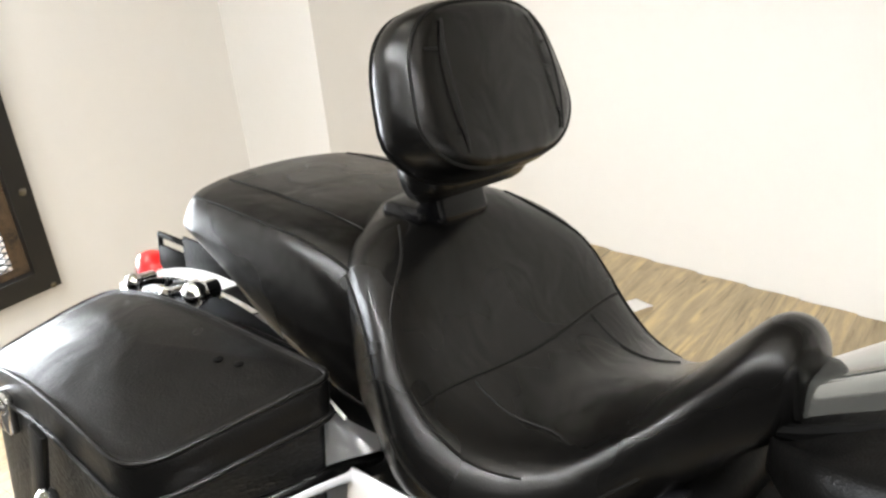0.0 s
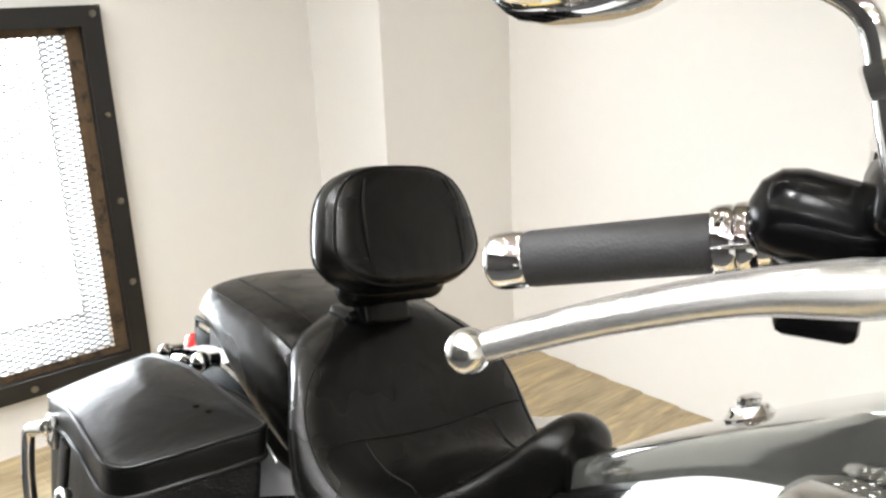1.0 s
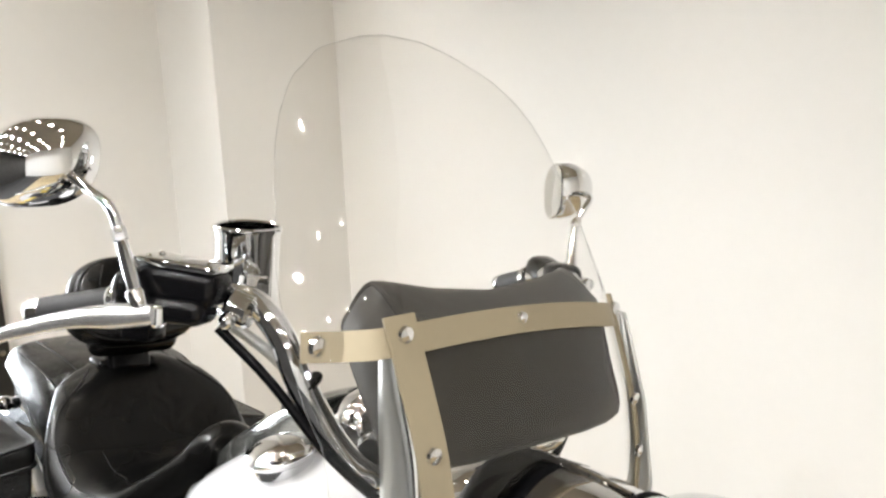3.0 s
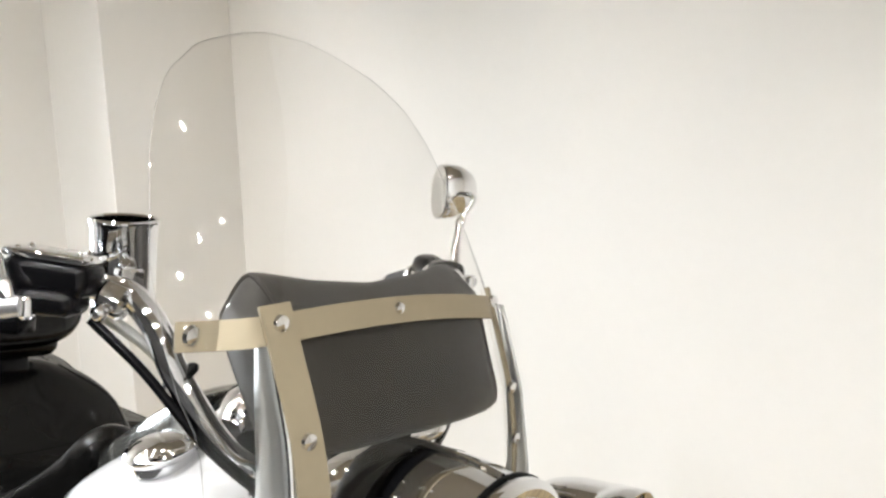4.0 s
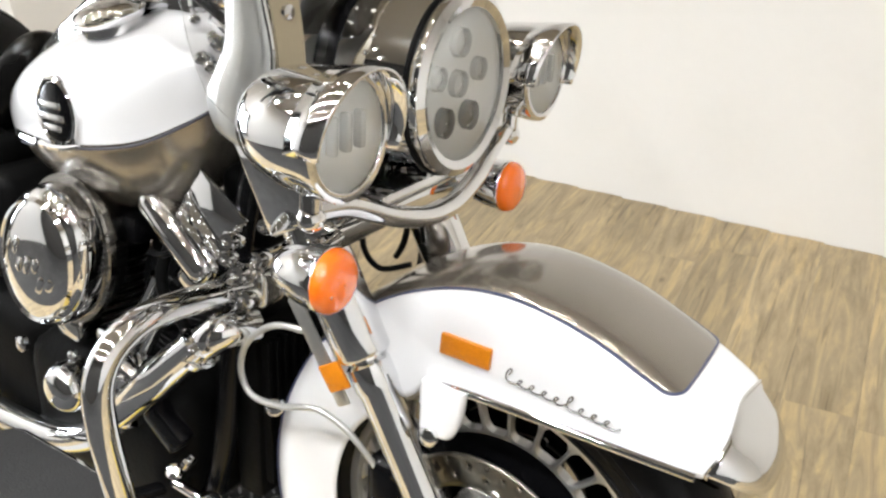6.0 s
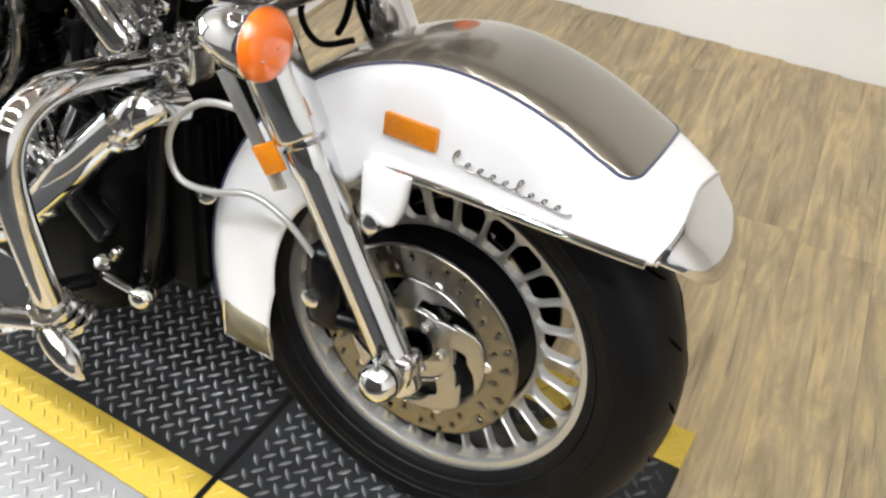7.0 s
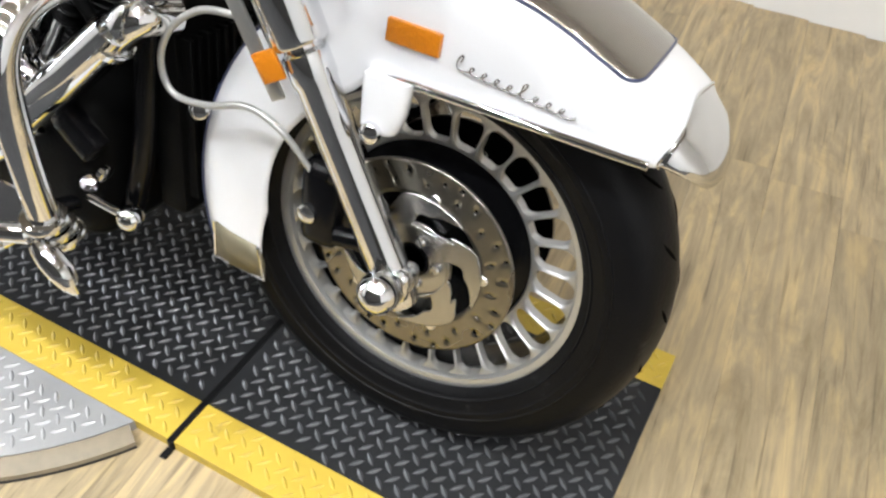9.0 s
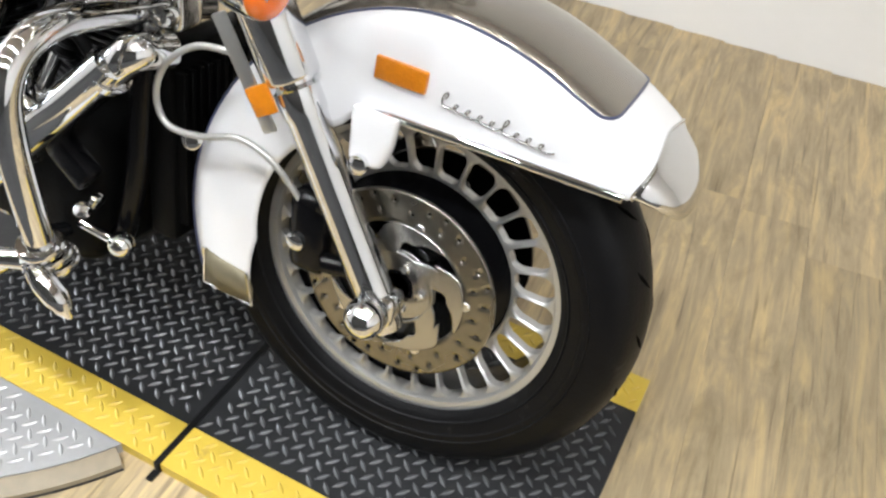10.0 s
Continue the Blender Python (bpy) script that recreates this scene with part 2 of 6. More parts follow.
def plank_mat(name, tint):
    """Rustic wood plank: long grain, knots and a tone of its own for each plank."""
    m = bpy.data.materials.new(name)
    m.use_nodes = True
    nt = m.node_tree
    b = nt.nodes["Principled BSDF"]
    info = nt.nodes.new("ShaderNodeObjectInfo")
    co = nt.nodes.new("ShaderNodeTexCoord")
    off = nt.nodes.new("ShaderNodeVectorMath")
    off.operation = "MULTIPLY_ADD"
    comb = nt.nodes.new("ShaderNodeCombineXYZ")
    for k in range(3):
        nt.links.new(info.outputs["Random"], comb.inputs[k])
    nt.links.new(comb.outputs[0], off.inputs[0])
    off.inputs[1].default_value = (17, 31, 11)
    nt.links.new(co.outputs["Object"], off.inputs[2])
    mp = nt.nodes.new("ShaderNodeMapping")
    mp.inputs["Scale"].default_value = (1.5, 0.2, 1.0)
    nt.links.new(off.outputs[0], mp.inputs[0])
    grain = nt.nodes.new("ShaderNodeTexNoise")
    grain.inputs["Scale"].default_value = 42
    grain.inputs["Detail"].default_value = 9
    grain.inputs["Roughness"].default_value = 0.68
    grain.inputs["Distortion"].default_value = 0.6
    nt.links.new(mp.outputs[0], grain.inputs[0])
    blotch = nt.nodes.new("ShaderNodeTexNoise")
    blotch.inputs["Scale"].default_value = 20
    blotch.inputs["Detail"].default_value = 8
    blotch.inputs["Roughness"].default_value = 0.66
    blotch.inputs["Distortion"].default_value = 1.8
    mb = nt.nodes.new("ShaderNodeMapping")
    mb.inputs["Scale"].default_value = (1.0, 0.11, 1.0)
    nt.links.new(off.outputs[0], mb.inputs[0])
    nt.links.new(mb.outputs[0], blotch.inputs[0])
    ramp = nt.nodes.new("ShaderNodeValToRGB")
    cr = ramp.color_ramp
    cr.elements[0].position, cr.elements[0].color = 0.36, (tint[0] * 0.66, tint[1] * 0.67, tint[2] * 0.68, 1)
    cr.elements[1].position, cr.elements[1].color = 0.62, (tint[0] * 1.34, tint[1] * 1.32, tint[2] * 1.24, 1)
    e = cr.elements.new(0.485)
    e.color = (tint[0] * 0.92, tint[1] * 0.95, tint[2] * 1.06, 1)
    mixf = nt.nodes.new("ShaderNodeMath")
    mixf.operation = "MULTIPLY_ADD"
    nt.links.new(grain.outputs["Fac"], mixf.inputs[0])
    mixf.inputs[1].default_value = 0.26
    half = nt.nodes.new("ShaderNodeMath")
    half.operation = "MULTIPLY"
    nt.links.new(blotch.outputs["Fac"], half.inputs[0])
    half.inputs[1].default_value = 0.74
    nt.links.new(half.outputs[0], mixf.inputs[2])
    nt.links.new(mixf.outputs[0], ramp.inputs[0])
    tone = nt.nodes.new("ShaderNodeHueSaturation")
    vr = nt.nodes.new("ShaderNodeMapRange")
    vr.inputs[3].default_value, vr.inputs[4].default_value = 0.86, 1.14
    nt.links.new(info.outputs["Random"], vr.inputs[0])
    nt.links.new(vr.outputs[0], tone.inputs["Value"])
    nt.links.new(ramp.outputs[0], tone.inputs["Color"])
    knot = nt.nodes.new("ShaderNodeTexVoronoi")
    knot.inputs["Scale"].default_value = 7.5
    mk = nt.nodes.new("ShaderNodeMapping")
    mk.inputs["Scale"].default_value = (1.0, 0.5, 1.0)
    nt.links.new(off.outputs[0], mk.inputs[0])
    nt.links.new(mk.outputs[0], knot.inputs[0])
    kr = nt.nodes.new("ShaderNodeMapRange")
    kr.inputs[1].default_value, kr.inputs[2].default_value = 0.015, 0.085
    kr.inputs[3].default_value, kr.inputs[4].default_value = 0.35, 1.0
    nt.links.new(knot.outputs["Distance"], kr.inputs[0])
    mul = nt.nodes.new("ShaderNodeMix")
    mul.data_type, mul.blend_type = "RGBA", "MULTIPLY"
    mul.inputs[0].default_value = 1
    nt.links.new(tone.outputs[0], mul.inputs[6])
    nt.links.new(kr.outputs[0], mul.inputs[7])
    # weathered grey-brown patches and thin dark grain lines
    wear = nt.nodes.new("ShaderNodeTexNoise")
    wear.inputs["Scale"].default_value, wear.inputs["Detail"].default_value, wear.inputs["Roughness"].default_value, wear.inputs["Distortion"].default_value = 9, 10, 0.72, 0.9
    mw = nt.nodes.new("ShaderNodeMapping")
    mw.inputs["Scale"].default_value = (1.0, 0.38, 1.0)
    nt.links.new(off.outputs[0], mw.inputs[0])
    nt.links.new(mw.outputs[0], wear.inputs[0])
    wr = nt.nodes.new("ShaderNodeMapRange")
    wr.inputs[1].default_value, wr.inputs[2].default_value = 0.52, 0.68
    wr.inputs[3].default_value, wr.inputs[4].default_value = 0.0, 0.45
    nt.links.new(wear.outputs["Fac"], wr.inputs[0])
    worn = nt.nodes.new("ShaderNodeMix")
    worn.data_type = "RGBA"
    nt.links.new(wr.outputs[0], worn.inputs[0])
    nt.links.new(mul.outputs[2], worn.inputs[6])
    worn.inputs[7].default_value = (tint[0] * 0.48, tint[1] * 0.47, tint[2] * 0.47, 1)
    line = nt.nodes.new("ShaderNodeTexNoise")
    line.inputs["Scale"].default_value, line.inputs["Detail"].default_value, line.inputs["Distortion"].default_value = 85, 3, 0.4
    ml = nt.nodes.new("ShaderNodeMapping")
    ml.inputs["Scale"].default_value = (1.0, 0.045, 1.0)
    nt.links.new(off.outputs[0], ml.inputs[0])
    nt.links.new(ml.outputs[0], line.inputs[0])
    lr = nt.nodes.new("ShaderNodeMapRange")
    lr.inputs[1].default_value, lr.inputs[2].default_value = 0.60, 0.70
    lr.inputs[3].default_value, lr.inputs[4].default_value = 1.0, 0.62
    nt.links.new(line.outputs["Fac"], lr.inputs[0])
    lined = nt.nodes.new("ShaderNodeMix")
    lined.data_type, lined.blend_type = "RGBA", "MULTIPLY"
    lined.inputs[0].default_value = 1
    nt.links.new(worn.outputs[2], lined.inputs[6])
    nt.links.new(lr.outputs[0], lined.inputs[7])
    nt.links.new(lined.outputs[2], b.inputs["Base Color"])
    b.inputs["Roughness"].default_value = 0.42
    bp = nt.nodes.new("ShaderNodeBump")
    bp.inputs["Strength"].default_value = 0.15
    bp.inputs["Distance"].default_value = 0.002
    nt.links.new(grain.outputs["Fac"], bp.inputs["Height"])
    nt.links.new(bp.outputs[0], b.inputs["Normal"])
    return m


PLANK = plank_mat("rustic_plank", (0.37, 0.282, 0.155))


# ---- shapes ----
def catmull(pts, sub, closed=False):
    """A smooth curve through the points, sub steps between two."""
    p = np.array(pts, float)
    n = len(p)
    out = []
    last = n if closed else n - 1
    for i in range(last):
        if closed:
            a, b, c, d = p[(i - 1) % n], p[i], p[(i + 1) % n], p[(i + 2) % n]
        else:
            a, b, c, d = p[max(i - 1, 0)], p[i], p[i + 1], p[min(i + 2, n - 1)]
        for k in range(sub):
            t = k / sub
            out.append(0.5 * (2 * b + (c - a) * t + (2 * a - 5 * b + 4 * c - d) * t * t + (3 * b - a - 3 * c + d) * t ** 3))
    if not closed:
        out.append(p[-1])
    return np.array(out)


def skin(rings, closed=True, cap=True):
    """A surface over rings of equally many points."""
    n, m = len(rings), len(rings[0])
    v = [tuple(float(c) for c in p) for r in rings for p in r]
    f = []
    for i in range(n - 1):
        for j in range(m if closed else m - 1):
            k = (j + 1) % m
            f.append((i * m + j, i * m + k, (i + 1) * m + k, (i + 1) * m + j))
    if cap and closed:
        f.append(tuple(range(m - 1, -1, -1)))
        f.append(tuple((n - 1) * m + j for j in range(m)))
    return v, f


def tube(pts, r, seg=12, sub=6, ends=True):
    """A round bar along a smooth curve; r is one radius or one for each point."""
    path = catmull(pts, sub) if sub > 1 else np.array(pts, float)
    radii = np.interp(np.linspace(0, 1, len(path)), np.linspace(0, 1, len(r)), r) if np.ndim(r) else np.full(len(path), r)
    side = None
    rings = []
    for i, p in enumerate(path):
        way = Vector(path[min(i + 1, len(path) - 1)] - path[max(i - 1, 0)]).normalized()
        if side is None:
            side = way.orthogonal().normalized()
        side = (side - way * side.dot(way)).normalized()
        up = way.cross(side)
        rings.append([Vector(p) + float(radii[i]) * (math.cos(a) * side + math.sin(a) * up) for a in np.arange(seg) * 2 * math.pi / seg])
    return skin(rings, True, ends)


def lathe(profile, seg=32, m=None, smooth=1, cap=True):
    """Turn (radius, height) pairs round the z axis, then place by m."""
    prof = catmull(profile, smooth) if smooth > 1 else profile
    rings = [[(r * math.cos(a), r * math.sin(a), h) for a in np.arange(seg) * 2 * math.pi / seg] for r, h in prof]
    g = skin(rings, True, cap)
    return moved(g, m) if m is not None else g


def moved(g, m):
    return [tuple(m @ Vector(p)) for p in g[0]], g[1]


def join(*gs):
    v, f = [], []
    for g in gs:
        k = len(v)
        v += g[0]
        f += [tuple(i + k for i in q) for q in g[1]]
    return v, f


def rbox(c, s, b=0.004, m=None, seg=2):
    """A box of size s about c with rounded edges."""
    bm = bmesh.new()
    bmesh.ops.create_cube(bm, size=1)
    for q in bm.verts:
        q.co = Vector((q.co.x * s[0], q.co.y * s[1], q.co.z * s[2]))
    if b:
        bmesh.ops.bevel(bm, geom=bm.edges[:], offset=min(b, min(s) * 0.49), segments=seg, profile=0.5, affect="EDGES")
    bm.verts.index_update()
    g = ([tuple(q.co + Vector(c)) for q in bm.verts], [tuple(q.index for q in fc.verts) for fc in bm.faces])
    bm.free()
    return moved(g, m) if m is not None else g


def ball(c, r, seg=20, squash=(1, 1, 1)):
    g = lathe([(max(r * math.sin(a), 1e-4), -r * math.cos(a)) for a in np.linspace(0, math.pi, seg // 2 + 1)], seg)
    return [(c[0] + p[0] * squash[0], c[1] + p[1] * squash[1], c[2] + p[2] * squash[2]) for p in g[0]], g[1]


def along(a, b):
    """The pose at a whose z axis points to b."""
    q = (Vector(b) - Vector(a)).to_track_quat("Z", "Y")
    return Matrix.Translation(a) @ q.to_matrix().to_4x4()


def rod(a, b, r, seg=16, bevel=0.0):
    L = (Vector(b) - Vector(a)).length
    e = min(bevel, r * 0.5, L * 0.3)
    prof = [(r - e, 0), (r, e), (r, L - e), (r - e, L)] if e else [(r, 0), (r, L)]
    return lathe(prof, seg, along(a, b))


def ribbon(pts, ups, width, thick, sub=6):
    """A flat bar along a curve; ups are its face normals."""
    p, n = catmull(pts, sub), catmull(ups, sub)
    rings = []
    for i in range(len(p)):
        way = Vector(p[min(i + 1, len(p) - 1)] - p[max(i - 1, 0)]).normalized()
        nn = Vector(n[i]).normalized()
        s = way.cross(nn).normalized()
        c = Vector(p[i])
        rings.append([c + s * width / 2 + nn * thick / 2, c - s * width / 2 + nn * thick / 2, c - s * width / 2 - nn * thick / 2, c + s * width / 2 - nn * thick / 2])
    return skin(rings)


def mesh_object(name, g, mats, sharp=38, slots=None):
    me = bpy.data.meshes.new(name)
    me.from_pydata(g[0], [], g[1])
    for q in (mats if isinstance(mats, (list, tuple)) else [mats]):
        me.materials.append(q)
    bm = bmesh.new()
    bm.from_mesh(me)
    bmesh.ops.recalc_face_normals(bm, faces=bm.faces[:])
    bm.to_mesh(me)
    bm.free()
    for q in me.polygons:
        q.use_smooth = True
    if slots is not None:
        me.polygons.foreach_set("material_index", slots)
    me.set_sharp_from_angle(angle=radians(sharp))
    return new(name, me)


AXIS = Vector((-math.sin(radians(26)), 0, math.cos(radians(26))))
FORK_FOOT = Vector((0.157, 0, 0))
TURNED = Matrix.Translation(FORK_FOOT) @ Matrix.Rotation(radians(STEER), 4, AXIS) @ Matrix.Translation(-FORK_FOOT)


def part(name, g, mats, parent, label="", front=False, sharp=38, slots=None, solid=0.0):
    ob = mesh_object(name, g, mats, sharp, slots)
    ob.parent = parent
    if front:
        ob.matrix_basis = TURNED
    if label:
        tagged(ob, label)
    if solid:
        md = ob.modifiers.new("thickness", "SOLIDIFY")
        md.thickness, md.offset = solid, -1
    return ob


def parts(name, gs, mats, parent, label="", front=False):
    """Separate alike parts, one object each."""
    return [part(name, g, mats, parent, label, front) for g in gs]


def thing(name, g, mats, label, category, group="", kind="", sharp=38):
    return tagged(mesh_object(name, g, mats, sharp), label, category, group, kind)


def holder(name, label, category, m=None, group="", kind=""):
    ob = tagged(new(name), label, category, group, kind)
    if m is not None:
        ob.matrix_world = m
    return ob


# ---- room ----
RX0, RX1, RY0, RY1 = -3.05, 2.8, -3.0, 1.665
COL_X, COL_Y = -2.62, 1.10


def slab(x0, x1, y0, y1, z0, z1):
    return rbox(((x0 + x1) / 2, (y0 + y1) / 2, (z0 + z1) / 2), (x1 - x0, y1 - y0, z1 - z0), 0)


thing("wall_north", slab(COL_X, RX1, RY1, RY1 + 0.12, FLOOR_Z - 0.05, CEIL_Z), WALL, "smooth warm white painted wall behind the motorcycle", "wall", kind="structure")
thing("wall_column", slab(RX0, COL_X, COL_Y, RY1 + 0.12, FLOOR_Z - 0.05, CEIL_Z), WALL, "white painted wall projection in the corner", "wall", kind="structure")
thing("wall_west", join(slab(RX0 - 0.45, RX0, RY0, WIN_Y0, FLOOR_Z - 0.05, CEIL_Z), slab(RX0 - 0.45, RX0, WIN_Y1, COL_Y + 0.3, FLOOR_Z - 0.05, CEIL_Z),
      slab(RX0 - 0.45, RX0, WIN_Y0, WIN_Y1, FLOOR_Z - 0.05, WIN_Z0), slab(RX0 - 0.45, RX0, WIN_Y0, WIN_Y1, WIN_Z1, CEIL_Z)), WALL, "white painted wall round a barred window", "wall", kind="structure")
# unseen closing wall, kept dark to shape what the chrome reflects
thing("wall_south", slab(RX0, RX1, RY0 - 0.12, RY0, FLOOR_Z - 0.05, CEIL_Z), FARWALL, "plain unseen wall, near-black brown for dark chrome reflections", "wall", kind="structure")
thing("wall_east", slab(RX1, RX1 + 0.12, RY0, RY1, FLOOR_Z - 0.05, CEIL_Z), WALL, "plain white painted wall", "wall", kind="structure")
thing("ceiling", slab(RX0 - 0.2, RX1 + 0.2, RY0 - 0.2, RY1 + 0.2, CEIL_Z, CEIL_Z + 0.1), CEILING, "plain grey-brown ceiling", "ceiling", kind="structure")
# added out of view: gives upright chrome tubes their black bands
thing("floor_south", slab(RX0, RX1, RY0, -0.75, FLOOR_Z - 0.06, FLOOR_Z + 0.002), DARKFLOOR, "unseen dark grey floor added beside the wood planks for dark chrome reflections", "floor", kind="structure")
floor = thing("floor", slab(RX0, RX1, -0.75, RY1, FLOOR_Z - 0.06, FLOOR_Z - 0.004), TIMBER, "rustic brown wood plank floor", "floor", kind="structure")

# window with a black steel frame, rough timber lining and expanded steel mesh
win = holder("window_1", "window with black steel frame, timber lining and expanded steel mesh", "window", kind="structure")
FX = RX0 + 0.001
FW = 0.055
part("window_frame", join(slab(FX, FX + 0.03, WIN_Y0 - FW, WIN_Y0 + 0.005, WIN_Z0 - FW, WIN_Z1 + FW), slab(FX, FX + 0.03, WIN_Y1 - 0.005, WIN_Y1 + FW, WIN_Z0 - FW, WIN_Z1 + FW),
     slab(FX, FX + 0.03, WIN_Y0 + 0.005, WIN_Y1 - 0.005, WIN_Z0 - FW, WIN_Z0 + 0.005), slab(FX, FX + 0.03, WIN_Y0 + 0.005, WIN_Y1 - 0.005, WIN_Z1 - 0.005, WIN_Z1 + FW)), FRAMEB, win)
part("timber_lining", join(slab(FX - 0.035, FX + 0.002, WIN_Y1 - 0.05, WIN_Y1 - 0.006, WIN_Z0 + 0.006, WIN_Z1 - 0.006), slab(FX - 0.035, FX + 0.002, WIN_Y0 + 0.006, WIN_Y0 + 0.05, WIN_Z0 + 0.006, WIN_Z1 - 0.006),
     slab(FX - 0.035, FX + 0.002, WIN_Y0 + 0.05, WIN_Y1 - 0.05, WIN_Z0 + 0.006, WIN_Z0 + 0.03), slab(FX - 0.035, FX + 0.002, WIN_Y0 + 0.05, WIN_Y1 - 0.05, WIN_Z1 - 0.03, WIN_Z1 - 0.006)), TIMBER, win, "rough brown timber lining")


def mesh_wires():
    gs = []
    y0, y1, z0, z1 = WIN_Y0 + 0.05, WIN_Y1 - 0.05, WIN_Z0 + 0.03, WIN_Z1 - 0.03
    slope = 0.45
    step = 0.03
    x = FX + 0.006
    for sgn in (1, -1):
        c = z0 - slope * (y1 - y0)
        while c < z1 + slope * (y1 - y0):
            za = c if sgn > 0 else c + slope * (y1 - y0)
            zb = c + slope * (y1 - y0) if sgn > 0 else c
            ya, yb = y0, y1
            k = (zb - za) / (yb - ya)
            lo, hi = ya, yb
            if k > 0:
                lo, hi = max(ya, ya + (z0 - za) / k), min(yb, ya + (z1 - za) / k)
            else:
                lo, hi = max(ya, ya + (z1 - za) / k), min(yb, ya + (z0 - za) / k)
            if hi - lo > 0.01:
                gs.append(tube([(x, lo, za + k * (lo - ya)), (x, hi, za + k * (hi - ya))], 0.0025, 5, 1))
            c += step * 0.62
    return join(*gs)


for g in (slab(RX0 - 0.46, FX - 0.036, WIN_Y1 - 0.012, WIN_Y1 - 0.001, WIN_Z0, WIN_Z1), slab(RX0 - 0.46, FX - 0.036, WIN_Y0 + 0.001, WIN_Y0 + 0.012, WIN_Z0, WIN_Z1),
          slab(RX0 - 0.46, FX - 0.036, WIN_Y0 + 0.012, WIN_Y1 - 0.012, WIN_Z0 + 0.001, WIN_Z0 + 0.012), slab(RX0 - 0.46, FX - 0.036, WIN_Y0 + 0.012, WIN_Y1 - 0.012, WIN_Z1 - 0.012, WIN_Z1 - 0.001)):
    part("reveal", g, REVEAL, win, "grey painted window reveal")
part("wire_mesh", mesh_wires(), MESHWIRE, win, "diamond expanded steel mesh")
for k, z in enumerate((0.174, 0.46, 0.729, 1.0, 1.3)):
    part("screw", lathe([(0.011, 0), (0.009, 0.005), (0.001, 0.007)], 14, pose(FX + 0.03, WIN_Y1 + 0.03, z, 0, 90, 0)), STEEL, win)
for y in (0.0, -0.35, -0.7):
    for z in (WIN_Z0 - 0.028, WIN_Z1 + 0.028):
        part("screw", lathe([(0.011, 0), (0.009, 0.005), (0.001, 0.007)], 14, pose(FX + 0.03, y, z, 0, 90, 0)), STEEL, win)
thing("backdrop", slab(RX0 - 0.62, RX0 - 0.6, WIN_Y0 - 1.5, WIN_Y1 + 1.5, -0.6, 2.6), DAY, "bright overcast daylight outside the window", "daylight", kind="structure")

# ceiling track lights
for lx, ly in BULB_SPOTS:
    tl = holder("ceiling_spot", "small round white ceiling spot lamp, lit", "ceiling lamp", Matrix.Translation((lx, ly, CEIL_Z)), "ceiling spots")
    part("housing", join(lathe([(0.04, -0.2), (0.045, -0.19), (0.045, -0.05), (0.05, -0.03), (0.012, -0.028), (0.012, 0)], 20)), LAMPWHITE, tl)
    part("bulb", lathe([(0.001, -0.207), (0.029, -0.204), (0.034, -0.195)], 16), BULB, tl)

# ---- turntable and runway ----
TIMBERTRIM = node_mat("worn_edge_vinyl", (0.235, 0.19, 0.125), 0.5, grain=0.5, scale=50, stain=0.5)
GAPBLACK = node_mat("gap_black", (0.004, 0.004, 0.004), 0.9)
RW_Y0, RW_Y1, RW_X0, RW_X1 = -0.252, 0.297, -2.05, 0.338
SEAM_X = -0.272
TT_C, TT_R = (-0.806, 0.022), 0.54
STRIPE = 0.078


def tread(x0, x1, y0, y1, inside=None, pitch=0.0213):
    """Raised lozenges of tread plate on a slanted lattice, each end pointing at the side of the next."""
    gs_v, gs_f = [], []
    c, s = math.cos(radians(48.5)), math.sin(radians(48.5))
    ox, oy = -0.2417, -0.1145
    reach = int((max(abs(x0 - ox), abs(x1 - ox)) + max(abs(y0 - oy), abs(y1 - oy))) / pitch) + 2
    for i in range(-reach, reach):
        for j in range(-reach, reach):
            cx, cy = ox + pitch * (i * c - j * s), oy + pitch * (i * s + j * c)
            if not (x0 + 0.006 < cx < x1 - 0.006 and y0 + 0.006 < cy < y1 - 0.006) or (inside and not inside(cx, cy)):
                continue
            ux, uy = (c, s) if (i + j) % 2 else (-s, c)
            k = len(gs_v)
            for u, w, h in ((-0.0132, 0, 0), (-0.004, -0.0034, 0), (0.004, -0.0034, 0), (0.0132, 0, 0), (0.004, 0.0034, 0), (-0.004, 0.0034, 0), (-0.0075, 0, 0.0022), (0.0075, 0, 0.0022)):
                gs_v.append((cx + u * ux - w * uy, cy + u * uy + w * ux, h))
            gs_f += [(k, k + 1, k + 6), (k + 1, k + 2, k + 7, k + 6), (k + 2, k + 3, k + 7), (k + 3, k + 4, k + 7), (k + 4, k + 5, k + 6, k + 7), (k + 5, k, k + 6)]
    return gs_v, gs_f


table = holder("turntable", "round aluminium tread plate motorcycle turntable with black runway", "turntable")


def runway(x0, x1):
    r = part("runway", slab(x0, x1, RW_Y0 + STRIPE, RW_Y1 - STRIPE, FLOOR_Z, 0), MAT, table, "black tread-patterned runway mat with yellow edges")
    part("mat_tread", tread(x0 + 0.005, x1 - 0.005, RW_Y0 + STRIPE + 0.004, RW_Y1 - STRIPE - 0.004), MATBUMP, r)
    for y0, y1 in ((RW_Y0, RW_Y0 + STRIPE), (RW_Y1 - STRIPE, RW_Y1)):
        e = part("edge_stripe", slab(x0, x1, y0, y1, FLOOR_Z, 0.0005), YELLOW, r, "yellow painted edge stripe")
        part("stripe_tread", moved(tread(x0 + 0.005, x1 - 0.005, y0 + 0.004, y1 - 0.004), Matrix.Translation((0, 0, 0.0005))), YELLOW, r)
    return r


runway(SEAM_X + 0.006, RW_X1)
runway(TT_C[0] - TT_R, SEAM_X - 0.006)
runway(RW_X0, TT_C[0] - TT_R - 0.012)


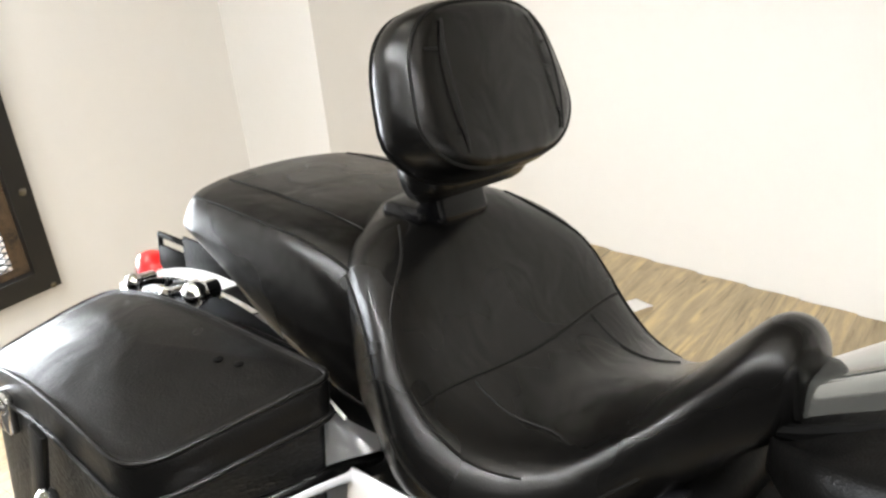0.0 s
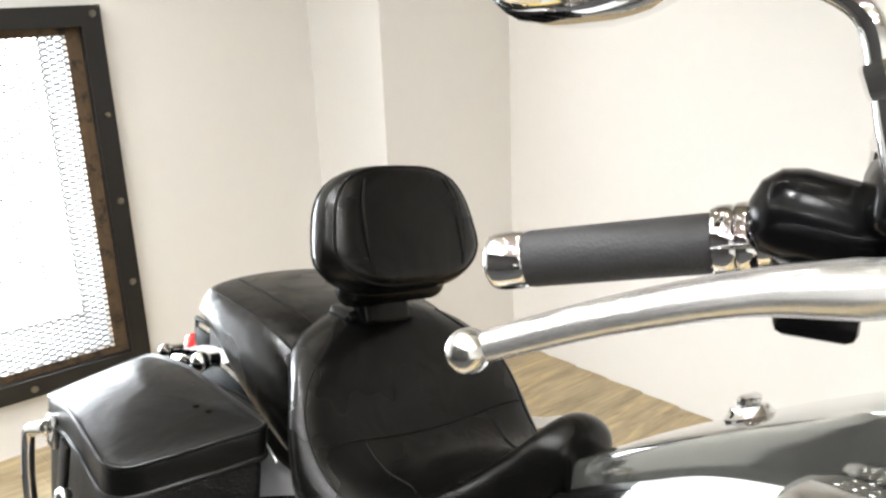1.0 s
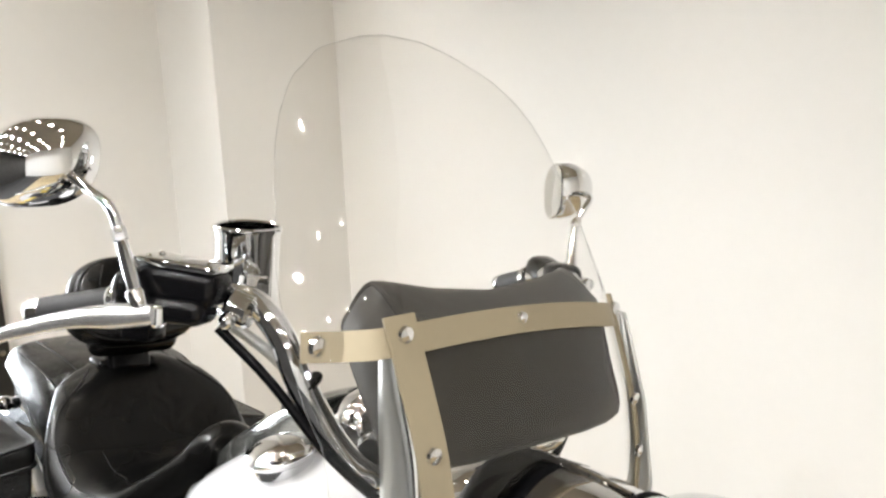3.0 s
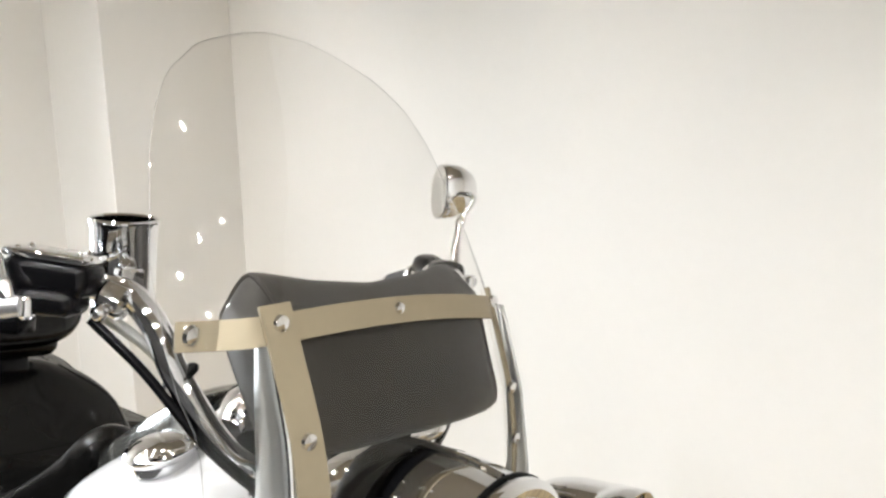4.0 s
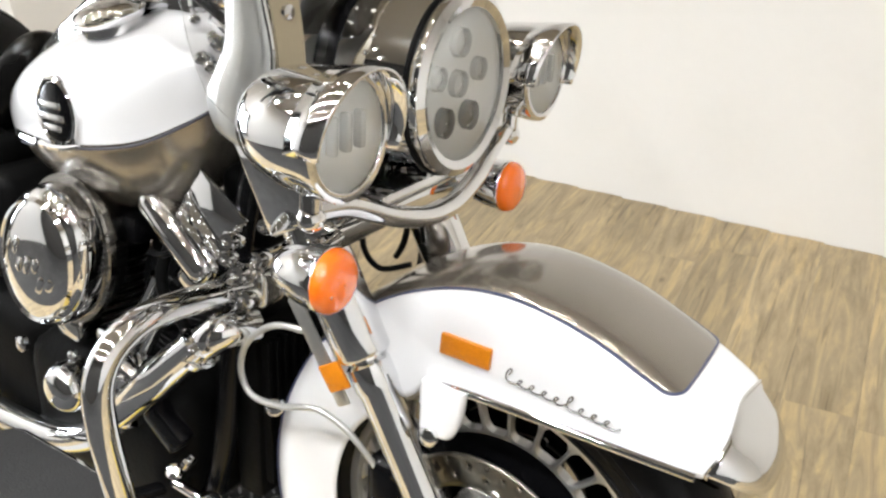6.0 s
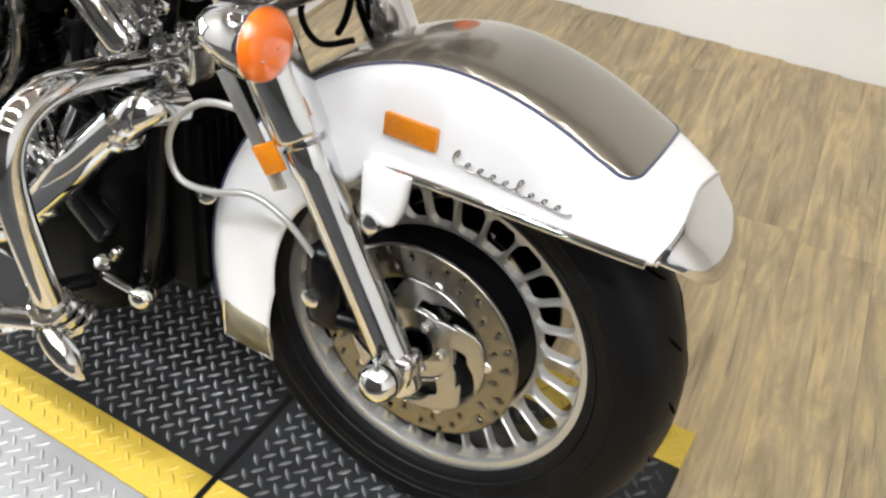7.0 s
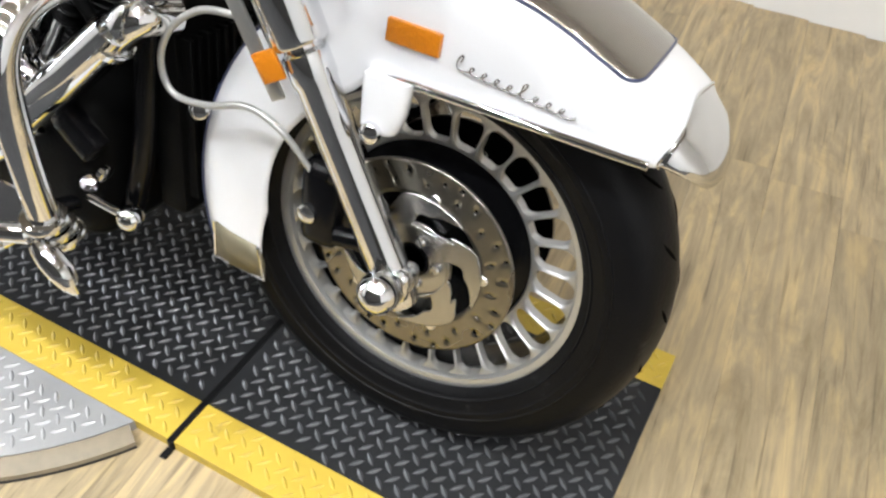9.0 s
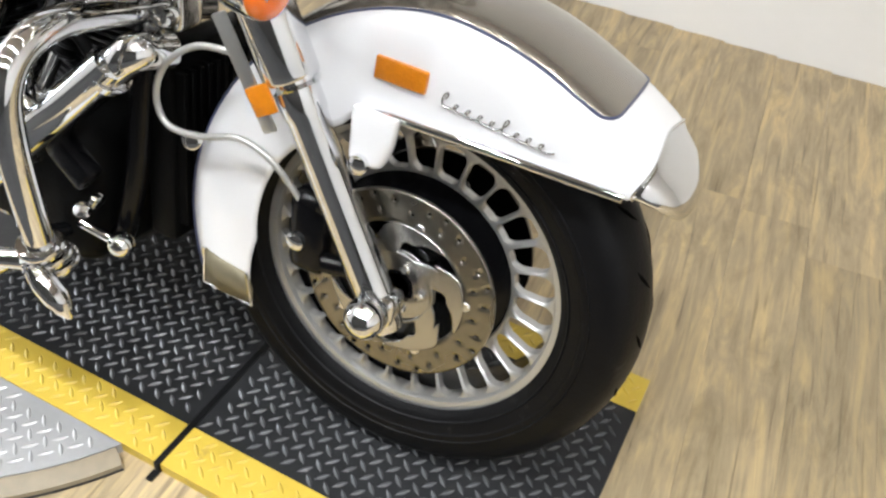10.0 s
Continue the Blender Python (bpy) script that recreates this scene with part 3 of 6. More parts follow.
def half_disc(side):
    e = RW_Y0 - 0.001 if side < 0 else RW_Y1 + 0.001
    a0 = math.acos(abs(e - TT_C[1]) / TT_R)
    arc = [(TT_C[0] + TT_R * math.sin(a), TT_C[1] + side * TT_R * math.cos(a)) for a in np.linspace(-a0, a0, 48)]
    n = len(arc)
    v = [(x, y, 0) for x, y in arc] + [(x, y, FLOOR_Z) for x, y in arc]
    f = [tuple(range(n)), tuple(range(2 * n - 1, n - 1, -1))] + [(i, (i + 1) % n, n + (i + 1) % n, n + i) for i in range(n)]
    return v, f


for side in (-1, 1):
    part("deck", half_disc(side), PLATE, table)
for side in (-1, 1):
    part("deck_tread", tread(TT_C[0] - TT_R, TT_C[0] + TT_R, TT_C[1] - TT_R, TT_C[1] + TT_R,
         lambda x, y: math.hypot(x - TT_C[0], y - TT_C[1]) < TT_R - 0.018 and (y < RW_Y0 - 0.016 if side < 0 else y > RW_Y1 + 0.016)), PLATE, table)
rim_ = [[(TT_C[0] + r * math.sin(a), TT_C[1] - r * math.cos(a), z) for a in np.linspace(-1.02, 1.02, 60)] for r, z in ((TT_R + 0.001, -0.001), (TT_R + 0.010, -0.002), (TT_R + 0.030, -0.010), (TT_R + 0.032, FLOOR_Z + 0.001))]
part("deck_edge", skin(rim_, False), TIMBERTRIM, table, "worn wood-toned edge trim")
part("edge_gap", tube([(x, y, FLOOR_Z + 0.001) for x, y, z in rim_[-1]], 0.0025, 6, 1), GAPBLACK, table)
part("seam_strip", join(slab(SEAM_X - 0.005, SEAM_X + 0.005, RW_Y0 - 0.003, RW_Y1, FLOOR_Z, 0.001), slab(SEAM_X - 0.006, SEAM_X + 0.005, RW_Y0 - 0.022, RW_Y0 - 0.004, FLOOR_Z, FLOOR_Z + 0.004)), RUBBER, table)

# ---- motorcycle ----
bike = holder("motorcycle", "white and charcoal touring motorcycle with chrome trim and clear windshield", "motorcycle", pose(0, 0, 0, -LEAN, 0, 0))
AXLE = Vector((0, 0, 0.32))
YAX = pose(0, 0, 0, 90, 0, 0)


def round_y(profile, c=(0, 0, 0), seg=64, smooth=1, cap=False):
    """Turn (radius, y) pairs about the bike's cross axis through c."""
    return lathe([(r, -h) for r, h in profile], seg, Matrix.Translation(c) @ YAX, smooth, cap)


def tyre(c, R, w, rim_r):
    prof = [(rim_r, -w * 0.36), (rim_r + 0.012, -w * 0.43), (rim_r + (R - rim_r) * 0.3, -w * 0.485), (rim_r + (R - rim_r) * 0.34, -w * 0.5), (rim_r + (R - rim_r) * 0.5, -w * 0.5), (R - 0.03, -w * 0.46), (R - 0.012, -w * 0.33), (R, 0),
            (R - 0.012, w * 0.33), (R - 0.03, w * 0.46), (rim_r + (R - rim_r) * 0.45, w * 0.5), (rim_r + 0.012, w * 0.43), (rim_r, w * 0.36)]
    return round_y(prof, c, 96, 4)


def tread_cuts(W, c, R, w):
    """Slanted tread grooves, alike and turned round the tyre."""
    half = []
    for side in (-1, 1):
        pts = []
        for u in np.linspace(0.12, 0.84, 7):
            yy = side * u * w * 0.44
            rr = R - 0.0395 * u ** 2.6 - 0.0022
            an = 0.30 * u ** 1.5 + (0.0 if side < 0 else 0.12)
            pts.append((rr * math.cos(an), yy, rr * math.sin(an)))
        half.append(tube(pts, [0.0018, 0.0032, 0.0032, 0.0012], 6, 2))
    n = 22
    for k in range(n):
        m = Matrix.Translation(c) @ Matrix.Rotation(2 * math.pi * k / n, 4, "Y")
        for q in range(2):
            if k == 0:
                ob = part("tread_groove", half[q], HOLLOWSHADE, W)
                half[q] = (0, ob.data)
            else:
                ob = new("tread_groove", half[q][1])
                ob.parent = W
            ob.matrix_basis = m


CARRIER = node_mat("satin_carrier", (0.46, 0.455, 0.44), 0.24, 1.0, grain=0.15, scale=60)
# near black, painting the shade inside tread grooves and disc holes
HOLLOWSHADE = node_mat("hollow_shade_black", (0.0012, 0.0012, 0.0012), 0.9, spec=0.02)


def wheel(name, c, R, w, rim_r, front):
    W = part(name, round_y([(rim_r - 0.006, -0.037), (rim_r + 0.006, -0.041), (rim_r + 0.004, -0.045), (rim_r - 0.009, -0.043), (rim_r - 0.0125, -0.036), (rim_r - 0.0125, -0.012), (rim_r - 0.0125, 0.030), (rim_r - 0.009, 0.043),
             (rim_r + 0.004, 0.045), (rim_r + 0.006, 0.041), (rim_r - 0.006, 0.037), (rim_r - 0.008, 0.0), (rim_r - 0.006, -0.037)], c, 96), ALU, bike, "cast aluminium wheel", front)
    part("rim_barrel", round_y([(rim_r - 0.0140, -0.018), (rim_r - 0.0145, 0.0), (rim_r - 0.0145, 0.036), (rim_r - 0.0135, 0.038)], c, 72), BLACK, W, "black inner rim barrel")
    tread_ = part("tyre", tyre(c, R, w, rim_r), TYRE, W, "black road tyre with worn tread")
    for r, y in ((rim_r + 0.0145, -w * 0.447), (rim_r + (R - rim_r) * 0.42, -w * 0.503)):
        part("sidewall_rib", round_y([(r - 0.002, y * 0.98), (r, y - 0.0014), (r + 0.002, y * 0.98)], c, 96, 2), TYRE, tread_)
    part("hub", round_y([(0.02, -0.075), (0.034, -0.073), (0.036, -0.055), (0.05, -0.04), (0.137, -0.014), (0.144, -0.012), (0.144, -0.006), (0.12, -0.004), (0.05, 0.01), (0.036, 0.055), (0.034, 0.073), (0.02, 0.075)], c, 64), BLACK, W, "black wheel centre")
    part("inner_ring", round_y([(0.143, -0.017), (0.145, -0.021), (0.1495, -0.0215), (0.1495, -0.006), (0.143, -0.006), (0.143, -0.017)], c, 80), ALU, W)
    n = 28
    base = None
    a, b, fil = 0.147, rim_r - 0.0125, 0.0175
    rings = []
    for r in np.concatenate([a + fil * np.array((0, 0.06, 0.16, 0.32, 0.6, 1.0)), b - fil * np.array((1.0, 0.6, 0.32, 0.16, 0.06, 0))]):
        d = min(min(r - a, b - r) / fil, 1.0)
        hw = 0.0024 + 0.0172 * (1 - math.sqrt(1 - (1 - d) ** 2)) * r / 0.18
        dy = 0.014 * (1 - (r - a) / (b - a)) ** 2
        rings.append([(r, -0.035 + dy, -hw), (r, -0.0375 + dy, 0), (r, -0.035 + dy, hw), (r, -0.022 + dy, hw), (r, -0.020 + dy, 0), (r, -0.022 + dy, -hw)])
    g = skin(rings)
    for k in range(n):
        m = Matrix.Translation(c) @ Matrix.Rotation(2 * math.pi * (k + 0.3) / n, 4, "Y")
        if base is None:
            base = part("spoke", g, ALU, W)
            base.matrix_basis = m
        else:
            o = new("spoke", base.data)
            o.parent = W
            o.matrix_basis = m
    for s in (-1, 1):
        # disc ring with drilled holes, and its carrier
        y = s * 0.072
        seg, v, f = 144, [], []
        radii = [0.096, 0.103, 0.110, 0.117, 0.124, 0.131, 0.138, 0.142]
        for r in radii:
            for q in range(seg):
                an = 2 * math.pi * q / seg
                v.append((c[0] + r * math.cos(an), c[1] + y, c[2] + r * math.sin(an)))
        for i in range(len(radii) - 1):
            for q in range(seg):
                if (i == 4 and q % 9 == 3) or (i == 2 and q % 9 == 7) or (i == 5 and q % 18 == 8):
                    continue
                k = (q + 1) % seg
                f.append((i * seg + q, i * seg + k, (i + 1) * seg + k, (i + 1) * seg + q))
        D = part("brake_disc", (v, f), STEEL, W, "drilled steel brake disc", solid=0.005)
        D.modifiers["thickness"].offset = 0
        # black sheet added behind the disc so the drilled holes look shaded
        part("hole_shade_sheet", round_y([(0.100, y - s * 0.0034), (0.141, y - s * 0.0034)], c, 72), HOLLOWSHADE, D)
        # swept spider
        arms = [round_y([(0.026, y - 0.004), (0.054, y - 0.004), (0.057, y), (0.054, y + 0.004), (0.026, y + 0.004), (0.026, y - 0.004)], c, 48)]
        # five swept arms with hooked ends, open between them
        seg2, rads, v, f = 240, np.linspace(0.052, 0.100, 25), [], []
        for r in rads:
            for q in range(seg2):
                an = 2 * math.pi * q / seg2 + s * (0.75 * ((r - 0.052) / 0.048) ** 1.2) + 0.15
                v.append((c[0] + r * math.cos(an), c[1] + y + s * 0.0046, c[2] + r * math.sin(an)))
        for i in range(24):
            u = i / 23
            for q in range(seg2):
                d = q % 48
                arm = 9 + 5 * math.cos(u * math.pi) ** 2 + 3 * (u > 0.75)
                hook = 0.52 < u < 0.78 and abs(d - 24) < 15
                if (abs(d - 24) < arm or hook or u < 0.06):
                    k = (q + 1) % seg2
                    f.append((i * seg2 + q, i * seg2 + k, (i + 1) * seg2 + k, (i + 1) * seg2 + q))
        C = part("disc_carrier", (v, f), CARRIER, W, "polished aluminium disc carrier", solid=0.006)
        C.modifiers["thickness"].offset = 0
        part("carrier_hub", join(*arms), CARRIER, C)
        parts("disc_bolt", [rod((c[0] + 0.036 * math.cos(t), c[1] + y + s * 0.003, c[2] + 0.036 * math.sin(t)), (c[0] + 0.036 * math.cos(t), c[1] + y + s * 0.011, c[2] + 0.036 * math.sin(t)), 0.0075, 12, 0.002) for t in np.arange(5) * 2 * math.pi / 5], CHROME, W)
        parts("disc_rivet", [rod((c[0] + 0.101 * math.cos(t), c[1] + y - 0.006, c[2] + 0.101 * math.sin(t)), (c[0] + 0.101 * math.cos(t), c[1] + y + 0.006, c[2] + 0.101 * math.sin(t)), 0.008, 12, 0.002) for t in np.arange(5) * 2 * math.pi / 5 + 0.1], POLISHED, W)
    tread_cuts(W, c, R, w)
    return W


wheel("front_wheel", AXLE, 0.325, 0.135, 0.222, True)
wheel("rear_wheel", Vector((-1.61, 0, 0.32)), 0.325, 0.165, 0.205, False)

# front fork: sloped legs with chrome sliders and covers
SL = Vector((-math.sin(radians(29)), 0, math.cos(radians(29))))
for s in (-1, 1):
    foot = Vector((0.012, s * 0.118, 0.29))
    leg = part("fork_leg", lathe([(0.012, -0.012), (0.02, -0.008), (0.023, 0.0), (0.0265, 0.05), (0.0265, 0.29), (0.029, 0.295), (0.029, 0.325), (0.0235, 0.33), (0.0235, 0.50)], 28, along(foot, foot + SL)), CHROME, bike, "chrome fork leg", True)
    part("fork_cover", lathe([(0.033, 0.335), (0.036, 0.34), (0.036, 0.56), (0.034, 0.62)], 28, along(foot, foot + SL)), CHROME, leg)
    ax = Vector((0.0, s * 0.118, 0.32))
    part("axle_nut", join(lathe([(0.020, 0.0), (0.0265, 0.004), (0.0275, 0.016), (0.025, 0.03), (0.016, 0.041), (0.001, 0.046)], 28, along(ax + Vector((0, s * 0.024, 0)), ax + Vector((0, s * 0.2, 0))))), CHROME, leg)
    part("axle_clamp", rbox(ax + Vector((0.004, 0, -0.004)), (0.045, 0.045, 0.05), 0.012, None, 3), CHROME, leg)
    # caliper behind the leg
    cal = part("brake_caliper", join(rbox((-0.118, s * 0.094, 0.375), (0.06, 0.056, 0.125), 0.018, pose(0, 0, 0), 3)), BLACK, bike, "black brake caliper", True)
    part("caliper_bolt", lathe([(0.013, 0), (0.013, 0.004), (0.009, 0.007), (0.001, 0.007)], 16, along((-0.131, s * 0.122, 0.363), (-0.131, s * 0.2, 0.363))), CHROME, cal)
    parts("caliper_bracket", (rod((-0.05, s * 0.112, 0.42), (-0.10, s * 0.112, 0.43), 0.016), rod((-0.03, s * 0.112, 0.35), (-0.09, s * 0.112, 0.34), 0.014)), BLACK, cal)

# front fender
DULLPLATE = node_mat("dull_end_plate", (0.20, 0.175, 0.115), 0.45, 0.45, grain=0.2, scale=60, stain=0.4)
SCRIPT = node_mat("script_metal", (0.36, 0.36, 0.37), 0.25, 0.9)
TH = [43, 46, 52, 62, 76, 90, 104, 118, 134, 152, 172, 190, 203]
CROWN = np.interp(TH, [35, 40, 60, 90, 110, 130, 150, 180, 203], [0.398, 0.405, 0.393, 0.391, 0.376, 0.356, 0.345, 0.340, 0.338])


def edge_r(th):
    if th <= 104:
        return min(0.245 / math.sin(radians(th)), 0.372 + (44 - th) * 0.0013) if th < 44 else 0.245 / math.sin(radians(th))
    return float(np.interp(th, [104, 112, 125, 141, 180, 203], [0.254, 0.236, 0.226, 0.222, 0.208, 0.235]))


def fender_ring(th, R, off=0.0, half=None):
    hw = float(np.interp(th, [33.2, 33.6, 34.5, 36.5, 39.5, 43, 47], [0.012, 0.030, 0.050, 0.070, 0.087, 0.096, 0.1]))
    re = edge_r(th)
    e, a = Vector((math.cos(radians(th)), 0, math.sin(radians(th)))), []
    prof = [(0, R), (0.045, R - 0.002), (0.074, R - 0.008), (0.092, R - 0.024), (0.100, R - 0.05), (0.1015, R - 0.085), (0.1, re)]
    if th < 62:
        d = max(R - re, 0.004)
        prof = [(0, R), (0.045, R - 0.02 * d), (0.074, R - 0.07 * d), (0.092, R - 0.2 * d), (0.100, R - 0.42 * d), (0.1015, R - 0.7 * d), (0.1, re)]
    if th < 46:
        k = min((46 - th) / 5, 1)
        prof = [(y, R - d * ((1 - k) * a + k * b)) for (y, r), a, b in zip(prof, (0, 0.02, 0.07, 0.2, 0.42, 0.7, 1), (0, 0.10, 0.30, 0.56, 0.84, 0.95, 1))]
    pts = [(-y * hw / 0.1, r) for y, r in reversed(prof)] + [(y * hw / 0.1, r) for y, r in prof[1:]]
    return [AXLE + e * (r + off) + Vector((0, y, 0)) for y, r in pts]


crw = catmull([(t, r, 0) for t, r in zip(TH, CROWN)], 5)
rings = []
for t, r, _ in crw:
    rings.append(catmull(fender_ring(float(t), float(r)), 4))
fender = part("front_fender", skin(rings, False), WHITE, bike, "white painted deep front fender", True, 50, solid=0.003)
stripe = []
for t in [55, 55.06, 55.2, 55.45, 55.8, 56.3, 56.9, 57.6] + [float(q[0]) for q in crw if q[0] > 58]:
    r = np.interp(t, crw[:, 0], crw[:, 1])
    ring = catmull(fender_ring(float(t), float(r), 0.0016), 4)
    k = (len(ring) - 1) // 2
    d = min((t - 55) / 2.9, 1.0)
    half = 10 * (1 - 0.40 * (1 - math.sqrt(1 - (1 - d) ** 2)))
    stripe.append(np.array([[np.interp(q, range(len(ring)), ring[:, a]) for a in range(3)] for q in np.linspace(k - half, k + half, 21)]))
part("fender_stripe", skin(stripe, False), GREY, fender, "charcoal painted stripe over the crown", solid=0.001)
part("pinstripe", join(*[tube([r[i] for r in stripe], 0.0016, 6, 1) for i in (0, -1)], tube(list(stripe[0]), 0.0016, 6, 1)), node_mat("blue_pinstripe", (0.05, 0.06, 0.12), 0.3), fender)
for s in (-1, 1):
    tr = [AXLE + Vector((math.cos(radians(t)), 0, math.sin(radians(t)))) * (edge_r(t) + 0.006) + Vector((0, s * 0.1035, 0)) for t in (103, 96, 88, 80, 72, 64, 57, 50, 44)]
    part("trim_strip", tube(tr, [0.002, 0.006, 0.006, 0.006, 0.006, 0.006, 0.006, 0.006, 0.006], 10, 4), CHROME, fender, "chrome trim strip")
    mk = part("side_marker", rbox((0, 0, 0), (0.066, 0.008, 0.027), 0.002, pose(-0.018, s * 0.1035, 0.626, 0, 2, 0)), REFLECTOR, fender, "amber side marker")
    part("fender_bracket", skin([[(-0.044 + dx + hx * math.copysign(abs(math.cos(a)) ** 0.6, math.cos(a)), s * (0.109 + hy * math.copysign(abs(math.sin(a)) ** 0.6, math.sin(a))), z) for a in np.arange(20) * math.pi / 10]
         for z, dx, hx, hy in catmull([(0.574, 0.004, 0.030, 0.010), (0.560, 0.003, 0.030, 0.012), (0.535, 0.002, 0.028, 0.013), (0.515, -0.001, 0.025, 0.012), (0.506, -0.003, 0.021, 0.010), (0.502, -0.004, 0.010, 0.005)], 3)]), WHITE, fender)
    part("bracket_bolt", lathe([(0.013, 0), (0.013, 0.008), (0.008, 0.012), (0.001, 0.013)], 16, along((-0.05, s * 0.121, 0.508), (-0.05, s * 0.3, 0.508))), CHROME, fender)
    pen = []
    for k in range(150):
        u = k / 149
        tall = 0.011 if u < 0.09 or 0.52 < u < 0.6 else 0.0052
        w = u * 2 * math.pi * 9
        pen.append((0.034 + 0.135 * u + 0.0055 * math.cos(w) + 0.35 * tall * math.sin(w), s * 0.1046, 0.607 - 0.016 * u + tall * (1 + math.sin(w)) * 0.75))
    part("script_emblem", tube(pen, 0.0011, 6, 1), SCRIPT, fender, "small dark script emblem")
tip = []
for t, R in ((33.2, 0.386), (33.4, 0.389), (33.8, 0.3935), (34.5, 0.398), (35.6, 0.402), (37.5, 0.4055), (40, 0.4075), (43, 0.408), (44.2, 0.407)):
    grow = max(t - 36, 0) / 8.2
    turns = [t + grow * (3.0 - 4.6 * abs(j - 6) / 6) for j in range(13)]
    cap_rings = [fender_ring(q, min(R, float(np.interp(q, crw[:, 0], crw[:, 1])) + 0.0006) if q > 42 else R, 0.0016) for q in turns]
    tip.append(catmull([cap_rings[j][j] for j in range(13)], 4))
part("fender_tip", skin(tip, False), CHROME, fender, "chrome fender tip", sharp=85, solid=0.003)
part("tip_bead", tube(list(tip[-1]), 0.0016, 8, 1), CHROME, fender)
for s in (-1, 1):
    quad = [[(-0.296, s * 0.1005, 0.272), (-0.270, s * 0.1035, 0.266), (-0.243, s * 0.1035, 0.262), (-0.222, s * 0.1005, 0.259)],
            [(-0.298, s * 0.1005, 0.24), (-0.27, s * 0.1035, 0.236), (-0.235, s * 0.1035, 0.233), (-0.212, s * 0.1005, 0.231)],
            [(-0.296, s * 0.1005, 0.212), (-0.27, s * 0.1035, 0.209), (-0.235, s * 0.1035, 0.207), (-0.212, s * 0.1005, 0.205)]]
    part("skirt_plate", skin(quad, False), DULLPLATE, fender, "dull tan metal skirt end plate", solid=0.003)
    part("skirt_edge", tube([quad[0][0], quad[2][0], quad[2][3], quad[0][3]], 0.003, 8, 1), CHROME, fender)

# headlamp nacelle and lamps
REFL = node_mat("lamp_reflector", (0.96, 0.96, 0.955), 0.4, 0.15, coat=0.3, grain=0.05)
SMOKE = node_mat("clear_projector", (0.72, 0.72, 0.71), 0.15, 0.0, coat=1.0)
DARKLENS = node_mat("dark_projector", (0.30, 0.30, 0.30), 0.12, 0.0, coat=1.0)
HL = Vector((-0.102, 0, 0.906))


def oval_x(stations, seg=48, sub=4):
    """Rings across the bike: x, centre z, half width, half height."""
    st = catmull(stations, sub)
    rings = [[(x, hw * math.cos(a), z + hh * math.sin(a)) for a in np.arange(seg) * 2 * math.pi / seg] for x, z, hw, hh in st]
    return skin(rings)


nac = part("headlamp_nacelle", oval_x([(-0.115, 0.906, 0.104, 0.104), (-0.16, 0.906, 0.110, 0.110), (-0.205, 0.905, 0.112, 0.112)]), CHROME, bike, "chrome headlamp nacelle", True)
part("nacelle_band", oval_x([(-0.205, 0.905, 0.1125, 0.1125), (-0.215, 0.905, 0.112, 0.112), (-0.235, 0.905, 0.110, 0.111)], sub=2), BLACK, nac, "black trim band")
part("nacelle_rear", oval_x([(-0.235, 0.903, 0.113, 0.113), (-0.29, 0.90, 0.125, 0.112), (-0.34, 0.89, 0.125, 0.10), (-0.385, 0.875, 0.10, 0.07)]), CHROME, nac)
XAX = pose(0, 0, 0, 0, 90, 0)


def face_x(profile, c, seg=48, smooth=1, cap=False):
    """Turn (radius, x) pairs about an axis along the bike through c."""
    return lathe([(r, h) for r, h in profile], seg, Matrix.Translation(c) @ XAX, smooth, cap)


part("headlamp_ring", face_x([(0.104, -0.012), (0.109, -0.004), (0.108, 0.006), (0.099, 0.012), (0.089, 0.008), (0.086, -0.004), (0.086, -0.012)], HL, 64), CHROME, nac, "chrome headlamp trim ring")
part("ring_gasket", face_x([(0.107, -0.014), (0.1105, -0.012), (0.1105, -0.008), (0.107, -0.006)], HL, 64), MATTE, nac)
part("headlamp_bowl", face_x([(0.001, -0.010), (0.05, -0.009), (0.08, -0.004), (0.088, 0.003)], HL, 48), REFL, nac)
for dy, dz, r in ((0, 0.048, 0.017), (0.047, 0.012, 0.014), (-0.047, 0.012, 0.014), (0.029, -0.042, 0.018), (-0.029, -0.042, 0.018), (0, 0.0, 0.016)):
    part("projector", face_x([(0.001, -0.001), (r * 0.5, -0.002), (r * 0.74, -0.005), (r * 0.76, -0.007), (r * 0.86, -0.007), (r * 0.9, 0.0), (r, 0.0), (r * 1.02, -0.012)], HL + Vector((0, dy, dz)), 28), DARKLENS if dz < -0.01 else SMOKE, nac, "round led projector")
part("headlamp_lens", face_x([(0.088, 0.004), (0.07, 0.012), (0.04, 0.017), (0.001, 0.019)], HL, 48), LENS, nac, "clear headlamp lens")
part("nacelle_spine", tube([(-0.12, 0, 1.011), (-0.2, 0, 1.018), (-0.28, 0, 1.013), (-0.34, 0, 0.99)], 0.005, 8), CHROME, nac)
parts("rivet", [ball((x, s * y, z), 0.0045, 10) for s in (-1, 1) for x, y, z in ((-0.15, 0.109, 0.93), (-0.18, 0.1105, 0.9), (-0.26, 0.118, 0.92), (-0.3, 0.125, 0.9), (-0.27, 0.1, 0.96))], CHROME, nac)

